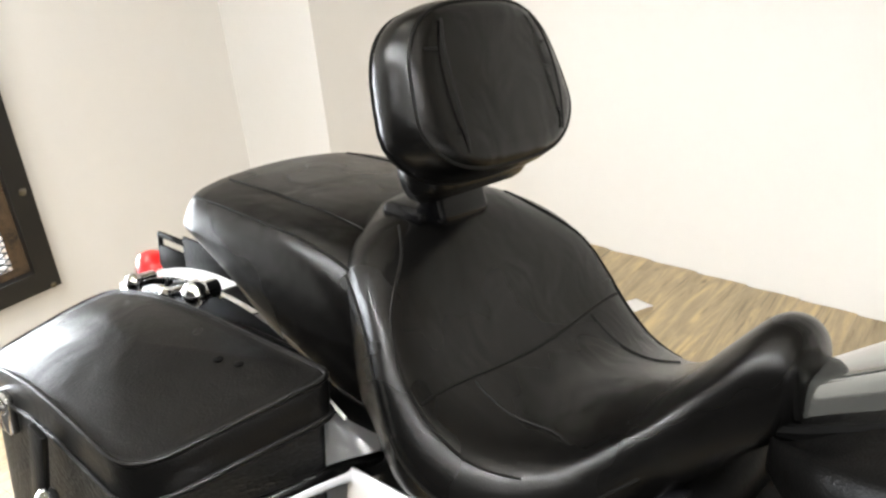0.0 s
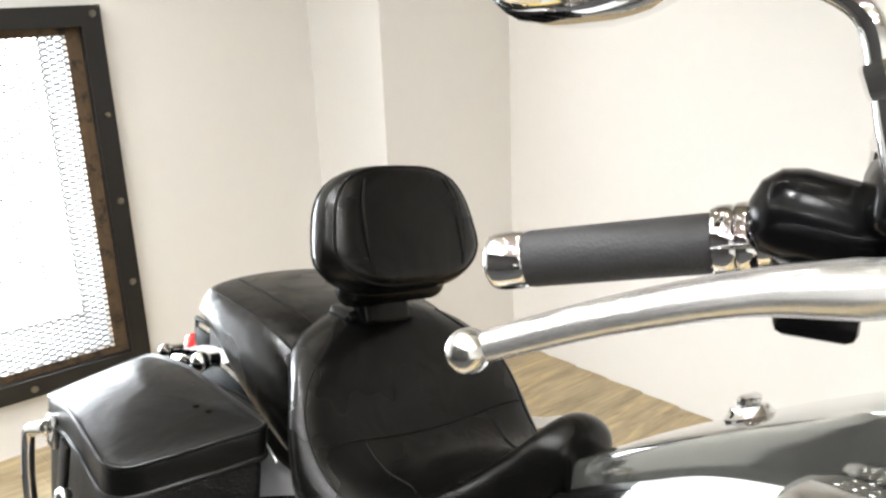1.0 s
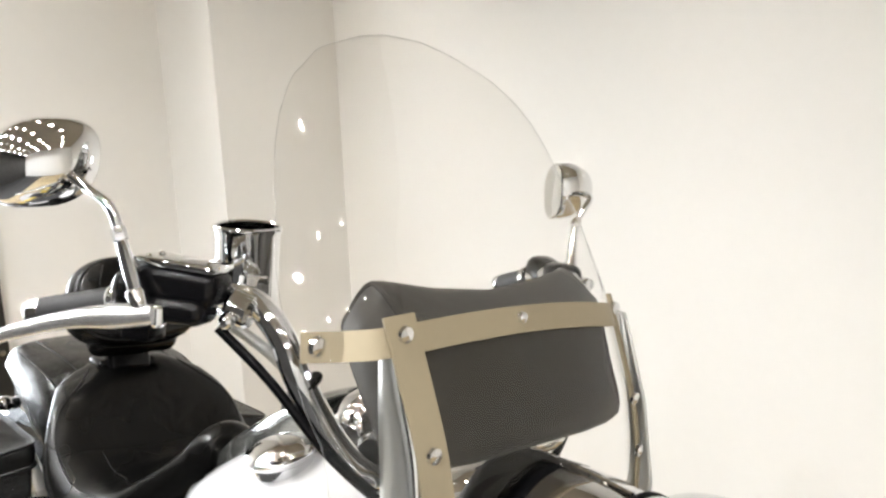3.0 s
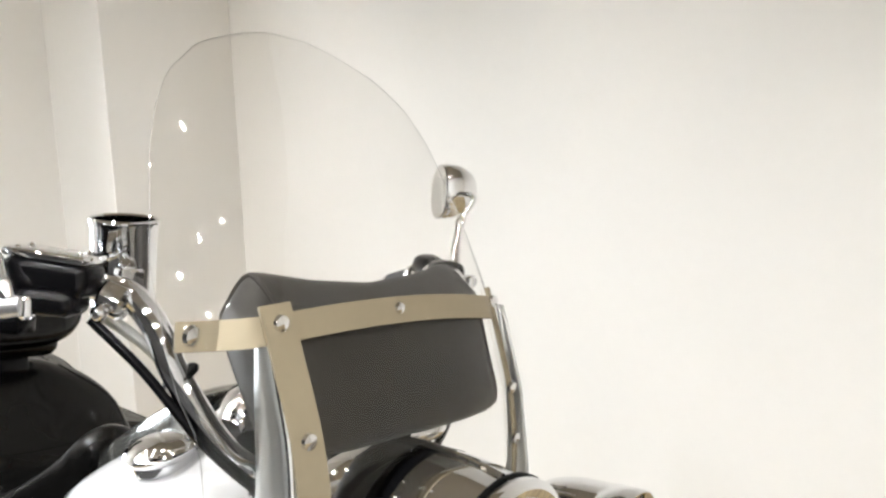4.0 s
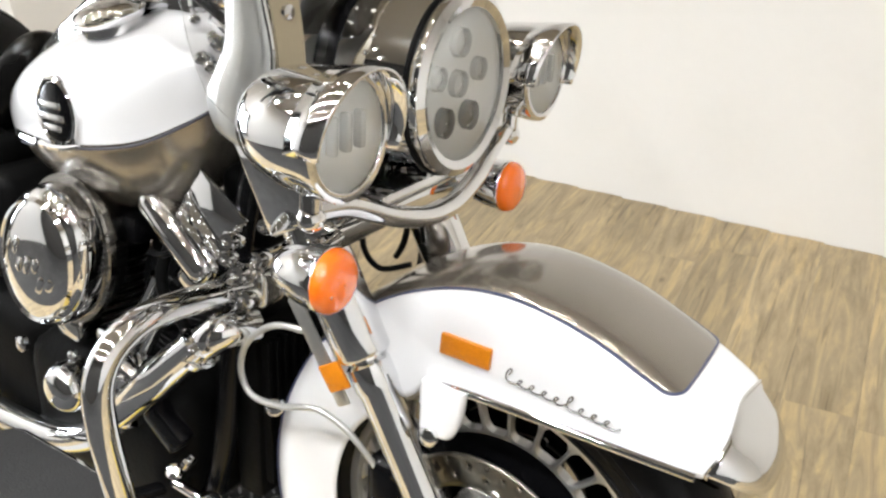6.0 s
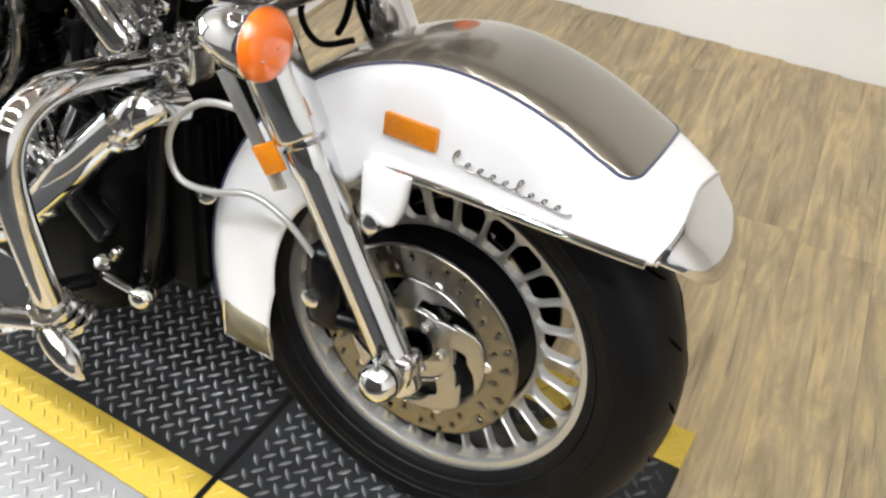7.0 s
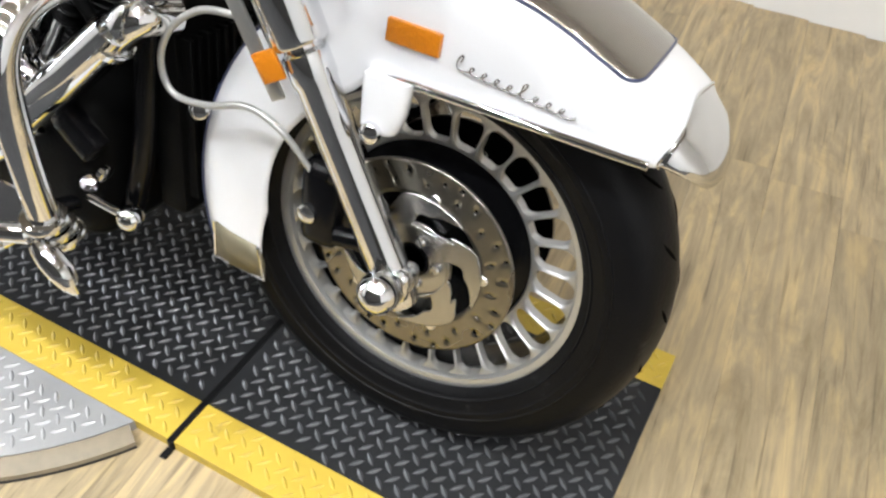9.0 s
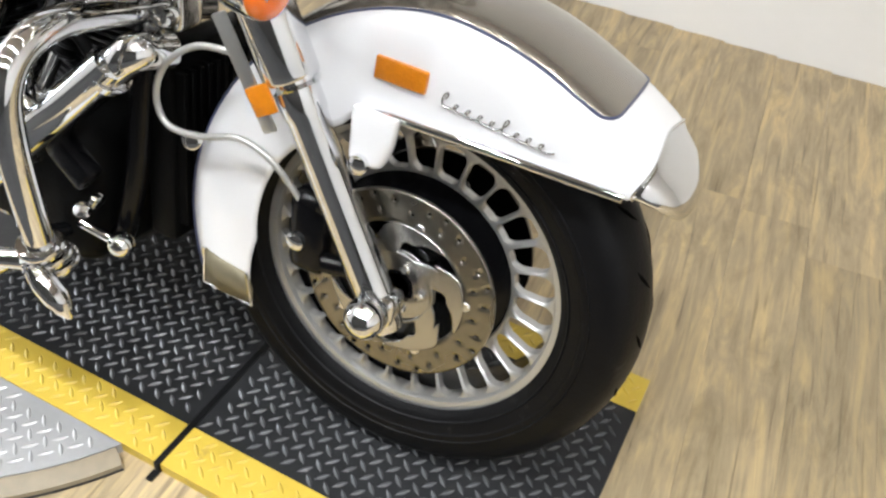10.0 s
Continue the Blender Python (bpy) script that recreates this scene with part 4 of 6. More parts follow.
for s in (-1, 1):
    c = Vector((-0.095, s * 0.224, 0.889))
    lamp = part("spot_lamp", face_x([(0.001, -0.125), (0.03, -0.12), (0.05, -0.10), (0.062, -0.065), (0.066, -0.03), (0.067, -0.004), (0.064, 0.0), (0.056, 0.001), (0.053, -0.006)], c, 40, 3), CHROME, bike, "chrome bullet-shaped auxiliary lamp", True)
    part("lamp_bowl", face_x([(0.001, -0.012), (0.03, -0.011), (0.05, -0.006), (0.055, -0.001)], c, 32), REFL, lamp)
    for k in (-0.022, 0, 0.022):
        part("led_bar", rbox(c + Vector((-0.006, k, 0.004)), (0.012, 0.010, 0.040), 0.004), SMOKE, lamp)
    part("lamp_lens", face_x([(0.055, 0.0), (0.04, 0.007), (0.001, 0.011)], c, 36), LENS, lamp)
    hood = []
    for x, g in ((-0.02, 0.0015), (0.0, 0.003), (0.022, 0.004)):
        hood.append([c + Vector((x + 0.014 * math.sin(a) - 0.006, (0.067 + g) * math.cos(a), (0.067 + g) * math.sin(a))) for a in np.linspace(-0.35, math.pi + 0.1, 29)])
    part("visor", skin(hood, False), CHROME, lamp, "chrome lamp visor", solid=0.003)
    part("lamp_bolt", join(rod(c + Vector((-0.05, 0, -0.06)), c + Vector((-0.05, 0, -0.095)), 0.012), ball(c + Vector((-0.05, 0, -0.095)), 0.016, 14)), CHROME, lamp)
    sg = Vector((-0.133, s * 0.208, 0.721))
    sig = part("turn_signal", face_x([(0.001, -0.072), (0.016, -0.07), (0.027, -0.055), (0.035, -0.03), (0.038, -0.006), (0.038, 0.0), (0.035, 0.002)], sg, 32, 3), CHROME, bike, "chrome bullet turn signal with amber lens", True)
    part("signal_lens", face_x([(0.037, -0.001), (0.0365, 0.008), (0.027, 0.017), (0.001, 0.020)], sg, 32, 3), AMBER, sig, "amber round lens")
    part("signal_stem", tube([sg + Vector((-0.04, 0, 0)), sg + Vector((-0.045, -s * 0.035, 0.012)), sg + Vector((-0.05, -s * 0.075, 0.015))], 0.011, 12), CHROME, sig)
    part("lens_screw", ball(sg + Vector((0.016, s * 0.02, -0.008)), 0.0028, 8), CHROME, sig)

bar = part("light_bar", tube([(-0.15, -0.224, 0.80), (-0.14, -0.17, 0.795), (-0.128, -0.10, 0.765), (-0.122, -0.04, 0.748), (-0.12, 0, 0.745), (-0.122, 0.04, 0.748), (-0.128, 0.10, 0.765), (-0.14, 0.17, 0.795), (-0.15, 0.224, 0.80)], 0.0135, 14), CHROME, bike, "curved chrome lamp bar", True)
part("bar_plate", join(rbox((-0.19, 0, 0.775), (0.1, 0.2, 0.02), 0.008), rbox((-0.2, 0, 0.74), (0.03, 0.24, 0.05), 0.01)), CHROME, bar)
part("lower_clamp", join(rbox((-0.215, 0, 0.735), (0.075, 0.30, 0.045), 0.016, None, 3)), CHROME, bike, "chrome lower fork clamp", True)
parts("fork_shroud", [rbox((0, 0, 0), (0.11, 0.012, 0.17), 0.01, pose(-0.255, s * 0.150, 0.82, 0, -27, 0)) for s in (-1, 1)], CHROME, bike, "chrome fork shroud", True)
part("steering_stem", rod((-0.27, 0, 0.74), (-0.40, 0, 1.0), 0.03, 20), BLACK, bike, "black steering head")

# windshield
def glass_x(y, z, bend=4.0):
    base = float(np.interp(z, [0.85, 0.95, 1.054, 1.172, 1.28, 1.38, 1.484], [-0.222, -0.212, -0.234, -0.281, -0.345, -0.42, -0.512]))
    off = abs(y + 0.011)
    return base + 0.006 - 0.5 * off * off - bend * max(off - 0.165, 0) ** 2


def glass_half(z):
    return float(np.interp(z, [0.86, 0.90, 0.95, 1.0, 1.05, 1.1, 1.2, 1.3, 1.36, 1.41, 1.45, 1.475, 1.484], [0.20, 0.235, 0.25, 0.25, 0.25, 0.262, 0.264, 0.245, 0.226, 0.196, 0.145, 0.075, 0.03]))


zs = np.concatenate([np.linspace(0.875, 1.4, 18), np.linspace(1.415, 1.484, 10)])
sheet = [[(glass_x(u * glass_half(z) - 0.011, z), u * glass_half(z) - 0.011, z) for u in np.linspace(-1, 1, 29)] for z in zs]
shield = part("windshield", skin(sheet, False), ACRYLIC, bike, "tall clear acrylic windshield", True)
rim = [sheet[i][0] for i in range(len(zs))] + [sheet[-1][i] for i in range(2, 28, 2)] + [sheet[i][-1] for i in range(len(zs) - 1, -1, -1)]
part("windshield_edge", tube(rim, 0.0005, 6, 1), SHEET_EDGE, shield)


def on_glass(y, z, out=0.004):
    return (glass_x(y, z, 6.5) + out, y, z)


SATIN = node_mat("satin_aluminium", (0.62, 0.62, 0.60), 0.33, 0.9, grain=0.1, scale=80)
BRASS = node_mat("satin_bracket_metal", (0.30, 0.25, 0.17), 0.5, 0.35, grain=0.1, scale=90)
ys = [-0.262, -0.23, -0.196, -0.12, -0.06, -0.01, 0.04, 0.10, 0.165, 0.195, 0.216]
part("cross_strap", ribbon([on_glass(y, 1.168 - 0.35 * y * y, 0.006) for y in ys], [(1, 0.9 * y + 2.5 * math.copysign(max(abs(y + 0.011) - 0.165, 0), y), 0.4) for y in ys], 0.030, 0.004, 4), BRASS, shield, "satin metal cross strap")
for s in (-1, 1):
    def up_y(z):
        return -0.178 - 0.06 * (z - 1.05) if s < 0 else 0.195
    part("upright_strap", ribbon([on_glass(up_y(z), z, 0.010) for z in (1.18, 1.12, 1.05, 0.98, 0.91)], [(1, 0.2 * s, 0.45)] * 5, 0.036 if s < 0 else 0.009, 0.004, 4), BRASS, shield, "satin metal upright strap")
    wy = -0.194 if s < 0 else 0.206
    wing_rows = catmull([(1.158, -0.303), (1.10, -0.298), (1.05, -0.291), (1.0, -0.284), (0.955, -0.286), (0.925, -0.300), (0.89, -0.318), (0.855, -0.305), (0.84, -0.27)], 4)
    wing = [[(glass_x(-0.178, z) + 0.004 + (xr - glass_x(-0.178, z) - 0.004) * u * (1 if s < 0 else 0.5), wy + s * 0.006 * math.sin(u * math.pi), z) for u in np.linspace(0, 1, 6)] for z, xr in wing_rows]
    part("side_bracket", skin(wing, False), SATIN, shield, "satin metal windshield mounting bracket", solid=0.004)
    if s < 0:
        part("chrome_edge", tube([(glass_x(-0.178, z) + 0.003, wy + s * 0.002, z) for z in (1.158, 1.10, 1.05, 1.0, 0.95, 0.90)], 0.0035, 8), CHROME, shield)
    for z in (1.163, 1.054, 0.99):
        part("strap_screw", lathe([(0.009, 0), (0.008, 0.004), (0.001, 0.006)], 16, along(on_glass(up_y(z), z, 0.012), on_glass(up_y(z), z, 0.1))), CHROME, shield)
    part("strap_screw", lathe([(0.011, 0), (0.009, 0.005), (0.001, 0.007)], 16, along(on_glass(-0.252 if s < 0 else 0.207, 1.147, 0.008), on_glass(-0.252 if s < 0 else 0.207, 1.147, 0.05))), CHROME, shield)
part("strap_screw", lathe([(0.007, 0), (0.006, 0.004), (0.001, 0.006)], 16, along(on_glass(-0.021, 1.17, 0.008), on_glass(-0.021, 1.17, 0.1))), CHROME, shield)

# leather pouch behind the glass
pouch_rings = []
for u, k in ((-0.168, 0.86), (-0.163, 0.97), (-0.145, 1.0), (-0.08, 1.0), (0.01, 0.98), (0.10, 1.0), (0.158, 1.0), (0.176, 0.97), (0.181, 0.86)):
    fx = glass_x(u, 1.1)
    dip = 0.022 * (1 - (u / 0.19) ** 2)
    prof = [(glass_x(u, 1.035) - 0.014, 1.035), (glass_x(u, 1.10) - 0.012, 1.10), (glass_x(u, 1.165) - 0.012, 1.165), (glass_x(u, 1.18) - 0.018, 1.182 - dip), (fx - 0.098, 1.208 - dip), (fx - 0.132, 1.170 - 0.5 * dip), (fx - 0.139, 1.135), (fx - 0.082, 1.056), (fx - 0.044, 1.014)]
    mx, mz = sum(p[0] for p in prof) / 9, sum(p[1] for p in prof) / 9
    ring = catmull([(mx + (x - mx) * k, u, mz + (z - mz) * k) for x, z in prof], 4, True)
    pouch_rings.append(ring)
pouch = part("windshield_pouch", skin(pouch_rings), POUCHHIDE, bike, "black leather pouch hung behind the windshield", True, 50)
parts("pouch_piping", [tube(list(pouch_rings[i]) + [pouch_rings[i][0]], 0.0028, 6, 1) for i in (1, -2)], POUCHHIDE, pouch)
flapr = []
for r in pouch_rings[1:-1]:
    mid = r.mean(0)
    seg_ = r[7:27]
    flapr.append(mid + (seg_ - mid) * 1.035)
part("pouch_flap", skin(flapr, False), POUCHHIDE, pouch, "leather flap", solid=0.003)
part("concho", lathe([(0.014, 0), (0.011, 0.004), (0.001, 0.006)], 16, along((-0.42, 0, 1.12), (-0.6, 0, 1.12))), CHROME, pouch)

# handlebar
for s in (-1, 1):
    hb = part("handlebar", tube([(-0.39, s * 0.0, 0.985), (-0.36, s * 0.07, 0.980), (-0.33, s * 0.135, 0.988), (-0.346, s * 0.168, 1.003), (-0.357, s * 0.198, 1.036), (-0.371, s * 0.236, 1.10), (-0.392, s * 0.248, 1.145), (-0.422, s * 0.262, 1.174), (-0.452, s * 0.285, 1.178), (-0.49, s * 0.306, 1.174), (-0.53, s * 0.328, 1.165), (-0.655, s * 0.390, 1.1315)], 0.0145, 14), CHROME, bike, "chrome pullback handlebar half", True)
    g0, g1 = Vector((-0.556, s * 0.341, 1.1590)), Vector((-0.652, s * 0.3885, 1.1325))
    d = (g1 - g0).normalized()
    grip = part("grip", lathe([(0.0140, 0), (0.0152, 0.004), (0.0152, 0.094), (0.0146, 0.098)], 32, along(g0 + d * 0.006, g1)), GRIPRUB, hb, "black rubber hand grip")
    part("grip_collar", lathe([(0.017, -0.012), (0.0185, -0.010), (0.0185, -0.004), (0.0172, -0.003), (0.0185, -0.001), (0.0185, 0.004), (0.017, 0.008)], 28, along(g0, g1)), CHROME, hb)
    part("grip_end", lathe([(0.0145, 0.0), (0.0155, 0.002), (0.0155, 0.014), (0.0150, 0.018), (0.0138, 0.0205), (0.011, 0.0225), (0.007, 0.0235), (0.001, 0.024)], 48, along(g0 + d * 0.103, g1 + d * 0.1)), CHROME, hb)
    house = part("switch_housing", join(rbox((0, 0, 0), (0.078, 0.052, 0.044), 0.02, pose(-0.512, s * 0.330, 1.174, 0, 8, -s * 29), 3), rbox((0, 0, 0), (0.036, 0.032, 0.020), 0.005, pose(-0.512, s * 0.336, 1.134, 0, 0, -s * 29))), BLACK, hb, "black switch housing with rocker switches")
    part("master_cylinder", rbox((0, 0, 0), (0.058, 0.05, 0.036), 0.014, pose(-0.458, 0.300, 1.178, 0, 0, -32), 3) if s > 0 else join(rbox((0, 0, 0), (0.088, 0.050, 0.036), 0.011, pose(-0.458, s * 0.322, 1.190, 0, 3, -s * 32), 3), rbox((0, 0, 0), (0.070, 0.046, 0.026), 0.010, pose(-0.452, s * 0.330, 1.166, 0, 0, -s * 32), 3)), BLACK, hb, "black brake reservoir")
    if s < 0:
        part("reservoir_cap", join(rbox((0, 0, 0), (0.086, 0.048, 0.009), 0.004, pose(-0.458, s * 0.322, 1.211, 0, 3, -s * 32)), *[ball((-0.458 + a, s * (0.322 - b), 1.2150 - 0.05 * a), 0.0034, 10) for a, b in ((0.020, 0.026), (0.034, 0.008), (-0.032, -0.008), (-0.019, -0.028))]), CHROME, hb, "chrome reservoir cap")
    part("clamp", join(rod((-0.412, s * 0.268, 1.163), (-0.434, s * 0.284, 1.172), 0.0185, 16, 0.004), ball((-0.414, s * 0.297, 1.158), 0.009)), CHROME, hb)
    lv = part("lever", tube([(-0.450, s * 0.357, 1.163), (-0.476, s * 0.384, 1.158), (-0.505, s * 0.412, 1.152), (-0.545, s * 0.448, 1.136), (-0.583, s * 0.478, 1.116)], [0.0105, 0.0125, 0.0095, 0.0078, 0.0066], 16), node_mat("polished_lever", (0.6, 0.6, 0.6), 0.26, 0.85, grain=0.06), hb, "polished brake lever" if s < 0 else "polished clutch lever")
    part("lever_ball", ball((-0.587, s * 0.481, 1.114), 0.0098, 28), POLISHED, lv)
    part("lever_pivot", join(rod((-0.450, s * 0.352, 1.150), (-0.450, s * 0.352, 1.172), 0.008, 14, 0.003)), CHROME, hb)
    # brake line and control cables down the bar
    part("control_cable", tube([(-0.425, s * 0.30, 1.15), (-0.385, s * 0.262, 1.10), (-0.35, s * 0.215, 1.03), (-0.33, s * 0.16, 0.975), (-0.32, s * 0.10, 0.93), (-0.31, s * 0.08, 0.85)], 0.0055, 10), BLACK, hb)
    part("brake_line", tube([(-0.44, s * 0.285, 1.155), (-0.405, s * 0.235, 1.11), (-0.372, s * 0.195, 1.04), (-0.345, s * 0.14, 0.97), (-0.33, s * 0.09, 0.9)], 0.0065, 10), CABLE, hb, "grey braided line")
    parts("cable_tie", [lathe([(0.019, -0.003), (0.0205, 0), (0.019, 0.003)], 14, along(p, q)) for p, q in (((-0.3735, s * 0.227, 1.095), (-0.36, s * 0.2, 1.05)), ((-0.353, s * 0.15, 1.01), (-0.36, s * 0.10, 0.99)))], MATTE, hb)
    # mirror on its bent stem
    stem = [(-0.463, -0.366, 1.175), (-0.476, -0.374, 1.215), (-0.483, -0.379, 1.238), (-0.492, -0.385, 1.262), (-0.52, -0.393, 1.276), (-0.562, -0.402, 1.292)] if s < 0 else [(-0.463, 0.330, 1.175), (-0.48, 0.35, 1.215), (-0.492, 0.37, 1.255), (-0.488, 0.395, 1.292), (-0.51, 0.415, 1.30), (-0.54, 0.435, 1.302)]
    mr = part("mirror", tube(stem, [0.0082, 0.0068, 0.0052, 0.0052, 0.0048, 0.0048], 12), CHROME, bike, "chrome rear view mirror on a bent stem", True)
    parts("stem_nut", (lathe([(0.0068, -0.007), (0.0076, -0.005), (0.0076, 0.005), (0.0068, 0.007)], 6, along(stem[2], stem[3])), lathe([(0.0105, -0.010), (0.0105, 0.008), (0.008, 0.012)], 14, along(stem[0], stem[1]))), CHROME, mr)
    MW, MH = (0.056, 0.047) if s < 0 else (0.050, 0.047)
    M = pose(-0.592, -0.412, 1.300, 0, -4, -14) if s < 0 else pose(-0.558, 0.427, 1.302, 0, -4, 56)
    shell = []
    for x, k in ((0.040, 0.12), (0.037, 0.42), (0.026, 0.72), (0.008, 0.93), (-0.012, 1.0), (-0.024, 0.985)):
        shell.append([(x, MW * k * math.copysign(abs(math.cos(a)) ** 0.8, math.cos(a)), MH * k * math.copysign(abs(math.sin(a)) ** 0.8, math.sin(a)) - 0.010 * k * math.cos(a) * s) for a in np.arange(36) * 2 * math.pi / 36])
    part("mirror_shell", moved(skin([r for r in catmull(np.array(shell).reshape(6, -1), 4).reshape(-1, 36, 3)]), M), CHROME, mr, "chrome oval mirror shell")
    part("mirror_glass", moved(skin([[(-0.0250 - dx, MW * 0.95 * k * math.copysign(abs(math.cos(a)) ** 0.8, math.cos(a)), MH * 0.93 * k * math.copysign(abs(math.sin(a)) ** 0.8, math.sin(a)) - 0.010 * k * math.cos(a) * s) for a in np.arange(36) * 2 * math.pi / 36] for dx, k in ((0.0, 1.0), (0.001, 0.98), (0.0015, 0.5))]), M), MIRROR, mr, "mirror glass")
    part("riser", join(rod((-0.375, s * 0.045, 0.90), (-0.395, s * 0.045, 0.985), 0.018, 18, 0.004), ball((-0.395, s * 0.045, 0.992), 0.02, 16)), CHROME, bike, "chrome handlebar riser", True)
cup = part("cup_holder", lathe([(0.030, 0.0), (0.033, 0.002), (0.035, 0.012), (0.036, 0.094), (0.038, 0.098), (0.038, 0.102), (0.036, 0.104), (0.034, 0.102), (0.034, 0.008), (0.001, 0.006)], 36, pose(-0.516, -0.211, 1.142, 4, 3, 0)), CHROME, bike, "chrome drink holder clamped to the handlebar", True)
part("cup_clamp", join(rod((-0.47, -0.235, 1.155), (-0.43, -0.275, 1.160), 0.012), rbox((-0.472, -0.232, 1.17), (0.02, 0.03, 0.05), 0.005)), CHROME, cup)
part("handlebar_gauge", lathe([(0.03, -0.03), (0.036, -0.02), (0.038, 0.02), (0.034, 0.026), (0.03, 0.024), (0.001, 0.022)], 28, along((-0.37, -0.075, 0.955), (-0.46, -0.10, 1.05))), CHROME, bike, "chrome-rimmed round gauge", True)

# fuel tank: white above, charcoal below
def tank_ring(x, zt, w, zw, zs, zb):
    """Half profile from the crown over the side to the belly."""
    half = [(0, zt), (-0.38 * w, zt - 0.006), (-0.70 * w, zt - 0.024), (-0.92 * w, zt * 0.45 + zw * 0.55), (-w, zw), (-0.975 * w, zs), (-0.97 * w, zs - 0.001), (-0.80 * w, zs * 0.45 + zb * 0.55), (-0.45 * w, zb), (0, zb)]
    full = half + [(-y, z) for y, z in reversed(half[1:-1])]
    return [(x, y, z) for y, z in full]


TANK = [(-0.388, 0.915, 0.045, 0.885, 0.862, 0.835), (-0.402, 0.936, 0.10, 0.882, 0.848, 0.80), (-0.425, 0.948, 0.138, 0.875, 0.828, 0.755), (-0.47, 0.957, 0.172, 0.865, 0.804, 0.702),
        (-0.53, 0.952, 0.190, 0.855, 0.790, 0.670), (-0.61, 0.938, 0.192, 0.842, 0.778, 0.660), (-0.70, 0.91, 0.178, 0.818, 0.762, 0.668), (-0.78, 0.868, 0.145, 0.79, 0.752, 0.695), (-0.85, 0.83, 0.10, 0.775, 0.748, 0.72), (-0.90, 0.80, 0.05, 0.77, 0.755, 0.735)]
ctl = np.array([tank_ring(*t) for t in TANK])
along_x = catmull(ctl.reshape(len(TANK), -1), 5).reshape(-1, ctl.shape[1], 3)
tank_rings = [catmull(r, 4, True) for r in along_x]
nring = len(tank_rings[0])
tg = skin(tank_rings)
slots = []
for i in range(len(tank_rings) - 1):
    for j in range(nring):
        k = j / 4
        slots.append(2 if tank_rings[i][0][0] < -0.765 else 1 if 5.0 <= k < 13.0 else 0)
slots += [0, 2]
tank = part("fuel_tank", tg, [WHITE, GREY, LEATHER], bike, "white and charcoal two-tone fuel tank", False, 60, slots)
for jj in (21, 51):
    part("tank_pinstripe", tube([np.array(r[jj]) * (1, 1.004, 1) for r in tank_rings[3:-13]], 0.0018, 6, 1), node_mat("dark_pinstripe", (0.06, 0.06, 0.08), 0.3), tank)
for s in (-1, 1):
    cx, cz = -0.56, 0.944
    part("fuel_cap", lathe([(0.040, -0.012), (0.041, 0.0), (0.046, 0.004), (0.0475, 0.010), (0.044, 0.016), (0.03, 0.022), (0.001, 0.025)], 40, pose(cx, s * 0.122, cz - 0.004, s * -14, -5, 0)), CHROME, tank, "chrome fuel cap")
    bd = part("tank_badge", lathe([(0.001, 0.006), (0.028, 0.005), (0.034, 0.002), (0.036, -0.004), (0.036, -0.012)], 36, Matrix.Translation((-0.594, s * 0.196, 0.825)) @ pose(0, 0, 0, s * -90, 0, 0) @ Matrix.Diagonal((0.92, 1.15, 1, 1))), BLACK, tank, "black oval badge with bright bars")
    part("badge_ring", moved(lathe([(0.036, -0.002), (0.039, 0.003), (0.042, 0.0), (0.042, -0.012)], 36), Matrix.Translation((-0.594, s * 0.196, 0.825)) @ pose(0, 0, 0, s * -90, 0, 0) @ Matrix.Diagonal((0.92, 1.15, 1, 1))), CHROME, bd)
    for dz, hw in ((0.012, 0.02), (-0.004, 0.024), (-0.018, 0.016)):
        part("badge_bar", rbox((-0.594, s * 0.2025, 0.825 + dz), (hw * 2, 0.003, 0.009), 0.001), POLISHED, bd)
    wing = [(-0.72, s * 0.176, 0.776), (-0.69, s * 0.185, 0.774), (-0.64, s * 0.195, 0.777), (-0.59, s * 0.199, 0.78), (-0.55, s * 0.199, 0.79)]
    part("badge_wing", tube(wing, [0.002, 0.006, 0.007, 0.005, 0.002], 8), CHROME, bd)
# tank console with the speedometer
con = []
for x, zt, w, zb in ((-0.93, 0.803, 0.012, 0.79), (-0.89, 0.832, 0.03, 0.79), (-0.80, 0.892, 0.052, 0.84), (-0.70, 0.95, 0.066, 0.89), (-0.62, 0.992, 0.074, 0.91), (-0.57, 1.017, 0.078, 0.92), (-0.545, 1.018, 0.078, 0.92)):
    con.append([(x, -w, zb), (x, -w * 0.98, zt - 0.014), (x, -w * 0.8, zt - 0.003), (x, 0, zt), (x, w * 0.8, zt - 0.003), (x, w * 0.98, zt - 0.014), (x, w, zb)])
con_s = catmull(np.array(con).reshape(7, -1), 5).reshape(-1, 7, 3)
console = part("tank_console", skin([catmull(r, 4) for r in con_s], False), SILVER, bike, "silver grey tank console", False, 45, solid=0.003)
parts("console_trim", [tube([r[i] * np.array((1, 1.02, 1)) for r in con_s], 0.0045, 8, 1) for i in (0, -1)], CHROME, console)
parts("console_edge", [tube([(r[0][0], sg * (abs(r[0][1]) + 0.012), r[0][2] + 0.0) for r in con_s], 0.007, 8, 1) for sg in (-1, 1)], MATTE, console)
part("speedometer", join(oval_x([(-0.545, 0.955, 0.080, 0.068), (-0.52, 0.965, 0.082, 0.07), (-0.495, 0.968, 0.078, 0.07), (-0.475, 0.962, 0.066, 0.06), (-0.462, 0.955, 0.04, 0.045)])), CHROME, console, "chrome speedometer housing")
part("speedometer_seam", oval_x([(-0.556, 0.955, 0.079, 0.066), (-0.549, 0.955, 0.0805, 0.0685), (-0.545, 0.955, 0.079, 0.066)], sub=1), BLACK, console)
